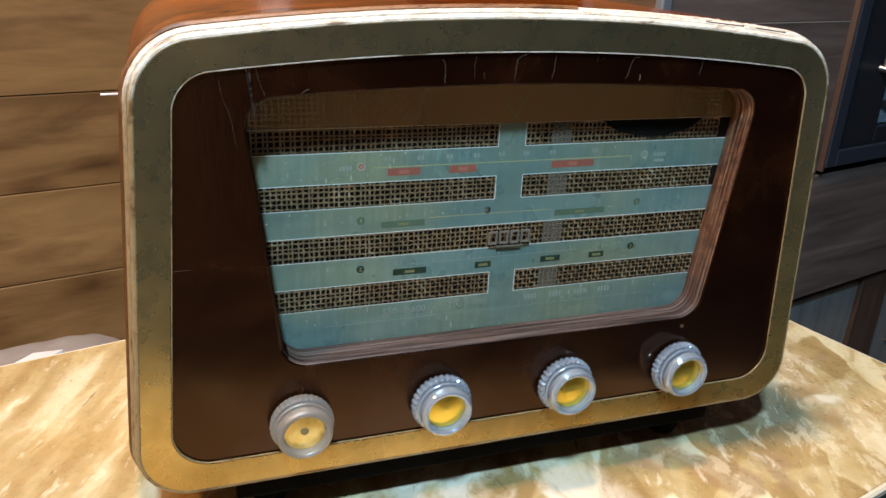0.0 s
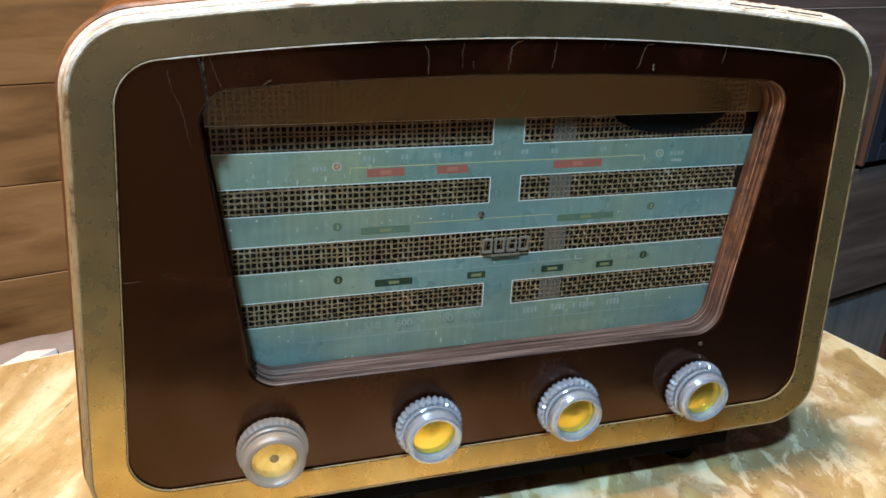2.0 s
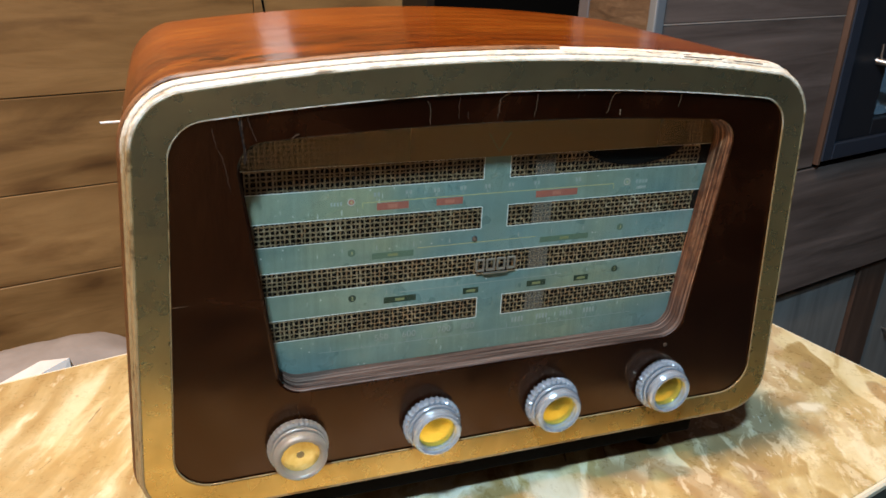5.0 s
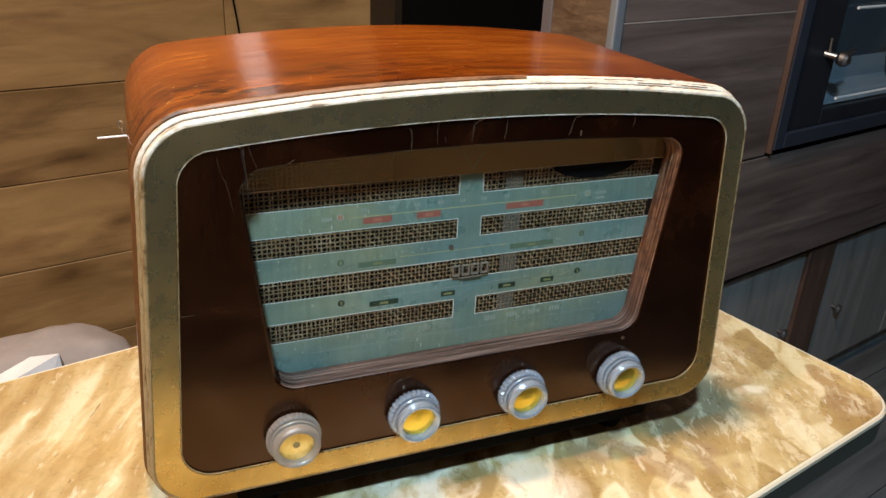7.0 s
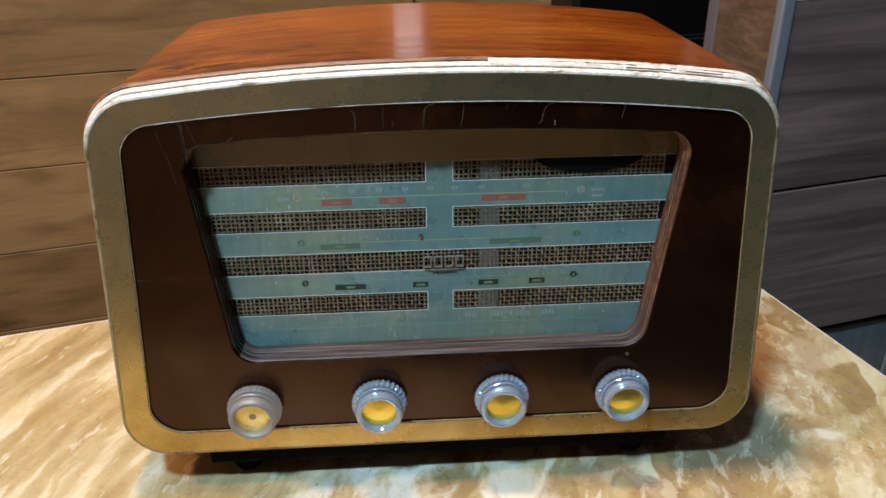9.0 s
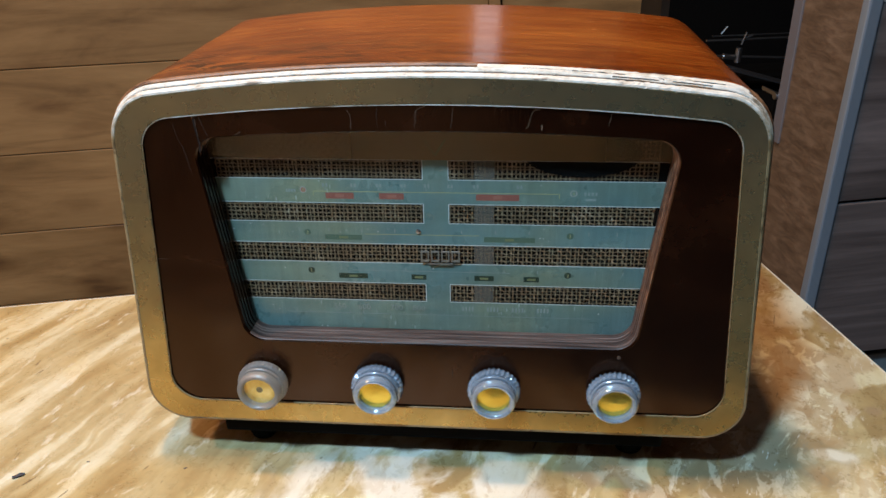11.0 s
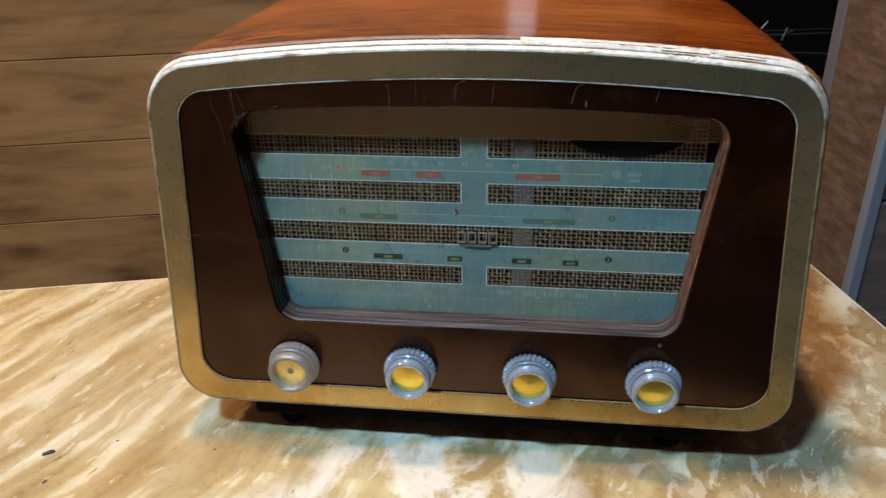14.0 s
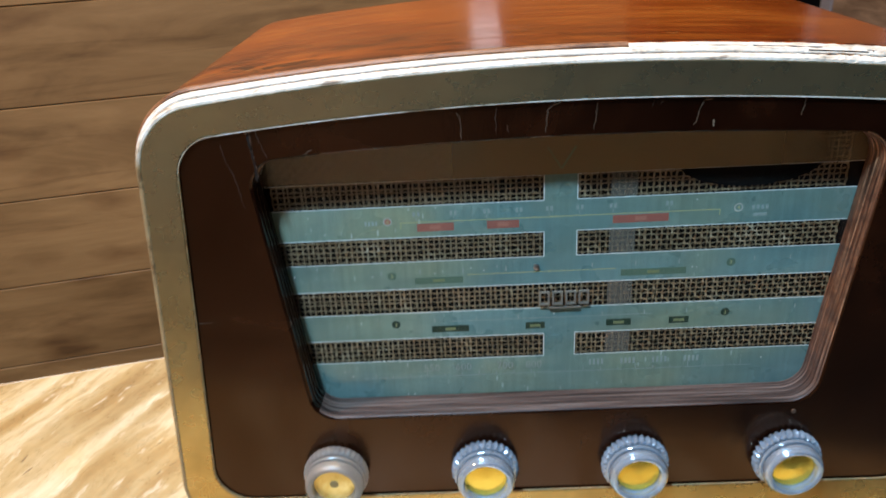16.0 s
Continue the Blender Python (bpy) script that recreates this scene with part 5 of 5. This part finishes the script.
for a, b, z0, z1 in ((OU0 + 0.032, 1.300, OZ0 + 0.032, OZ1 - 0.032), (OU1 - 0.138, OU1 - 0.032, OZ0 + 0.032, OZ1 - 0.032), (1.300, OU1 - 0.138, OZ0 + 0.032, 0.779), (1.300, OU1 - 0.138, OZ1 - 0.082, OZ1 - 0.032)):
    box_bm(a, b, KIT_D - 0.004, KIT_D + 0.02, z0, z1, 0.002, 1, rim)
part("door_rim", rim, M_OVEN, oven, "black door rim")
part("glass", box_bm(1.3005, OU1 - 0.1385, KIT_D + 0.004, KIT_D + 0.008, 0.7795, OZ1 - 0.0825), M_OVENGLASS, oven, "dark oven window glass").visible_shadow = False
part("cavity", loft([[(OU0 + 0.06, KIT_D + 0.012, OZ0 + 0.06), (OU1 - 0.06, KIT_D + 0.012, OZ0 + 0.06), (OU1 - 0.06, KIT_D + 0.012, OZ1 - 0.06), (OU0 + 0.06, KIT_D + 0.012, OZ1 - 0.06)], [(OU0 + 0.06, KIT_D + 0.30, OZ0 + 0.06), (OU1 - 0.06, KIT_D + 0.30, OZ0 + 0.06), (OU1 - 0.06, KIT_D + 0.30, OZ1 - 0.06), (OU0 + 0.06, KIT_D + 0.30, OZ1 - 0.06)]], False, True), mat("grey_oven_lining", (0.045, 0.062, 0.08), 0.4)[0], oven, "grey-blue oven lining")
# added sloping plate imitates a pale reflection in the oven window
TU_A, TU_B = 1.302, OU1 - 0.140
plate_rows = [[(u, KIT_D + d, z) for u, d, z in ((TU_A, d0, z0), (TU_B, d0, z0), (TU_B, d0 + 0.007, z0 - 0.002), (TU_A, d0 + 0.007, z0 - 0.002))] for d0, z0 in ((0.012, 0.782), (0.040, 0.825), (0.048, 0.868))]
part("reflection_plate", loft(plate_rows, True, True), mat("blue_grey_reflection", (0.22, 0.33, 0.43), 0.35)[0], oven, "pale blue-grey plate for the reflection in the window")
LOW_U, LOW_Z, TOP_U, TOP_Z, LAT_U, LAT_Z = 1.335, 0.800, 1.335, 0.983, 1.272, 0.891
# added pale bars stand for bright lines reflected in the glass
BAR = mat("bright_bar", (0.75, 0.82, 0.88), 0.3)[0]
for u0, z in ((LOW_U, LOW_Z), (TOP_U, TOP_Z)):
    part("reflection_bar", rod_bm((u0, KIT_D - 0.008, z), (OU1 - 0.06, KIT_D - 0.008, z), 0.0032, 8), BAR, oven, "pale bar for a bright line reflected in the window")
part("latch", rod_bm((LAT_U - 0.012, KIT_D - 0.002, LAT_Z + 0.006), (LAT_U - 0.002, KIT_D - 0.030, LAT_Z + 0.002), 0.007, 14), M_METAL, oven, "metal latch")
part("latch_ball", turned_bm([(0.002, KIT_D - 0.050), (0.009, KIT_D - 0.048), (0.014, KIT_D - 0.042), (0.0155, KIT_D - 0.034), (0.012, KIT_D - 0.026), (0.005, KIT_D - 0.022)], 24, (LAT_U, LAT_Z)), M_METAL, oven, "round metal knob")
part("latch_arm", rod_bm((LAT_U + 0.006, KIT_D - 0.034, LAT_Z + 0.006), (LAT_U + 0.040, KIT_D - 0.034, LAT_Z + 0.016), 0.0032, 10), M_METAL, oven)
part("latch_pin", rod_bm((LAT_U - 0.014, KIT_D - 0.012, LAT_Z + 0.010), (LAT_U - 0.016, KIT_D - 0.012, LAT_Z + 0.038), 0.003, 10), M_METAL, oven)

# ---- bench, pillow and paper by the wall ----
bench = in_room(link_mesh("bench_seat", box_bm(U0 + 0.02, 0.30, 0.36, WALL_D - 0.01, FLOOR_Z, 0.16, 0.03, 3), M_BENCH))
tagged(bench, "brown cloth bench seat beside the table", "bench")


def soft_lump(nu, nv, size, seed, rough):
    rng = random.Random(seed)
    bm = bmesh.new()
    bmesh.ops.create_uvsphere(bm, u_segments=nu, v_segments=nv, radius=1.0)
    for v in bm.verts:
        x, y, z = v.co
        p = 3.0
        s = (abs(x) ** p + abs(y) ** p + abs(z) ** p) ** (-1 / p)
        q = Vector((x * s * size[0], y * s * size[1], z * s * size[2]))
        q *= 1 + rough * noise.noise(q * 14 + Vector((seed, 0, 0))) + rough * 0.4 * noise.noise(q * 40)
        v.co = q
    return bm


pillow = link_mesh("pillow", soft_lump(48, 32, (0.190, 0.075, 0.138), 3, 0.06), M_PILLOW, smooth=True)
tagged(pillow, "pale lilac-grey pillow standing on the bench", "pillow")
pillow.matrix_world = pose(-0.435, 0.95, 0.264, 0, 0, 14)


def paper_bm():
    """A tall folded paper sack whose creased top slants down to one side."""
    rng = random.Random(5)
    bm = bmesh.new()
    loops = []
    for k in range(15):
        f = k / 14
        loop = []
        for x, y in ((-0.060, -0.016), (-0.020, -0.021), (0.018, -0.019), (0.040, -0.014), (0.043, 0.012), (0.010, 0.018), (-0.060, 0.014)):
            top = 0.506 + 0.42 * (x - 0.012) - 0.030 * (x > 0.0405)
            loop.append((x * (1.06 - 0.10 * f) + rng.uniform(-1, 1) * 0.0015, y * (1.2 - 0.4 * f) + rng.uniform(-1, 1) * 0.0015, top * f))
        loops.append(loop)
    return loft(loops, True, True, bm)


paper = link_mesh("paper_sack", paper_bm(), M_TISSUE)
tagged(paper, "folded white paper sack standing on the bench", "sack")
paper.matrix_world = pose(-0.340, 0.42, 0.16, 0, 0, 4)

# crumbs and chips lying on the table
M_CRUMB = mat("dark_crumb", (0.05, 0.05, 0.06), 0.7)[0]
for k, (x, y, r, turn) in enumerate(((-0.3056, -0.0338, 0.0035, 40), (-0.262, -0.016, 0.0010, 10), (-0.292, -0.062, 0.0016, 60), (-0.186, -0.018, 0.0011, 20))):
    bm = bmesh.new()
    bmesh.ops.create_icosphere(bm, subdivisions=1, radius=r)
    crng = random.Random(60 + k)
    for v in bm.verts:
        v.co = Vector((v.co.x * 1.5, v.co.y * 0.55, v.co.z * 0.35)) * crng.uniform(0.75, 1.2)
    crumb = link_mesh("crumb", bm, M_CRUMB)
    crumb.matrix_world = pose(x, y, TABLE_Z + r * 0.26, 0, 0, turn)
    tagged(crumb, "small dark crumb lying on the table top", "crumb", "crumbs on the table")

# wall lamp with its hanging flex
lamp = in_room(empty("wall_lamp"))
tagged(lamp, "slim white wall lamp with a dark hanging flex", "lamp")
m_glow, gn, gl, gb = mat("lamp_glow", (0.8, 0.8, 0.8), 0.5)
gb.inputs["Emission Color"].default_value = (1.0, 0.80, 0.72, 1)
gb.inputs["Emission Strength"].default_value = 0.42
part("shade", box_bm(0.272, 0.332, WALL_D - 0.045, WALL_D - 0.012, 1.20, 1.54, 0.008, 2), m_glow, lamp, "white glowing shade")
part("mount", box_bm(0.285, 0.319, WALL_D - 0.012, WALL_D, 1.30, 1.52), M_METAL, lamp)
part("flex", wire_bm([(0.306, WALL_D - 0.006, 1.30), (0.312, WALL_D - 0.005, 1.0), (0.326, WALL_D - 0.005, 0.90), (0.334, WALL_D - 0.004, 0.83)], 0.0022, 8), M_BASE, lamp, "dark flex")

# ---- pieces of the floor and walls ----
PL_H = 0.177


def plank_mesh(name, length, height, depth, gap, material):
    bm = box_bm(0, length - gap, 0, depth, gap / 2, height - gap / 2, 0.0016)
    me = bpy.data.meshes.new(name)
    bmesh.ops.recalc_face_normals(bm, faces=bm.faces)
    bm.to_mesh(me)
    bm.free()
    me.materials.append(material)
    return me


plank_meshes = {}
prng = random.Random(11)
for row in range(-5, 7):
    z = 0.797 + row * PL_H
    if z > CEIL_Z or z + PL_H < FLOOR_Z:
        continue
    cuts = [U0, -1.30 - 0.2 * (row % 3), 0.303 if row in (0, 2) else 0.70 + 0.21 * (row % 4), 1.9, U1]
    for a, b in zip(cuts, cuts[1:]):
        length = round(b - a, 3)
        key = (length,)
        if key not in plank_meshes:
            plank_meshes[key] = plank_mesh("plank", length, PL_H, 0.012, 0.0016, M_WALL)
        ob = new("plank", plank_meshes[key])
        ob.parent = wall_north
        ob.matrix_parent_inverse = Matrix.Identity(4)
        ob.location = (a, WALL_D, z)
fl_mesh = None
for i in range(26):
    d = D0 + 0.005 + i * 0.132
    if d + 0.13 > WALL_D:
        break
    if fl_mesh is None:
        bm = box_bm(0, U1 + 0.69, 0, 0.130, -0.006, 0.0, 0.0008)
        fl_mesh = bpy.data.meshes.new("floor_plank")
        bm.to_mesh(fl_mesh)
        bm.free()
        fl_mesh.materials.append(M_FLOOR)
    ob = new("floor_plank", fl_mesh)
    ob.parent = floor
    ob.location = (-0.695, d, FLOOR_Z)
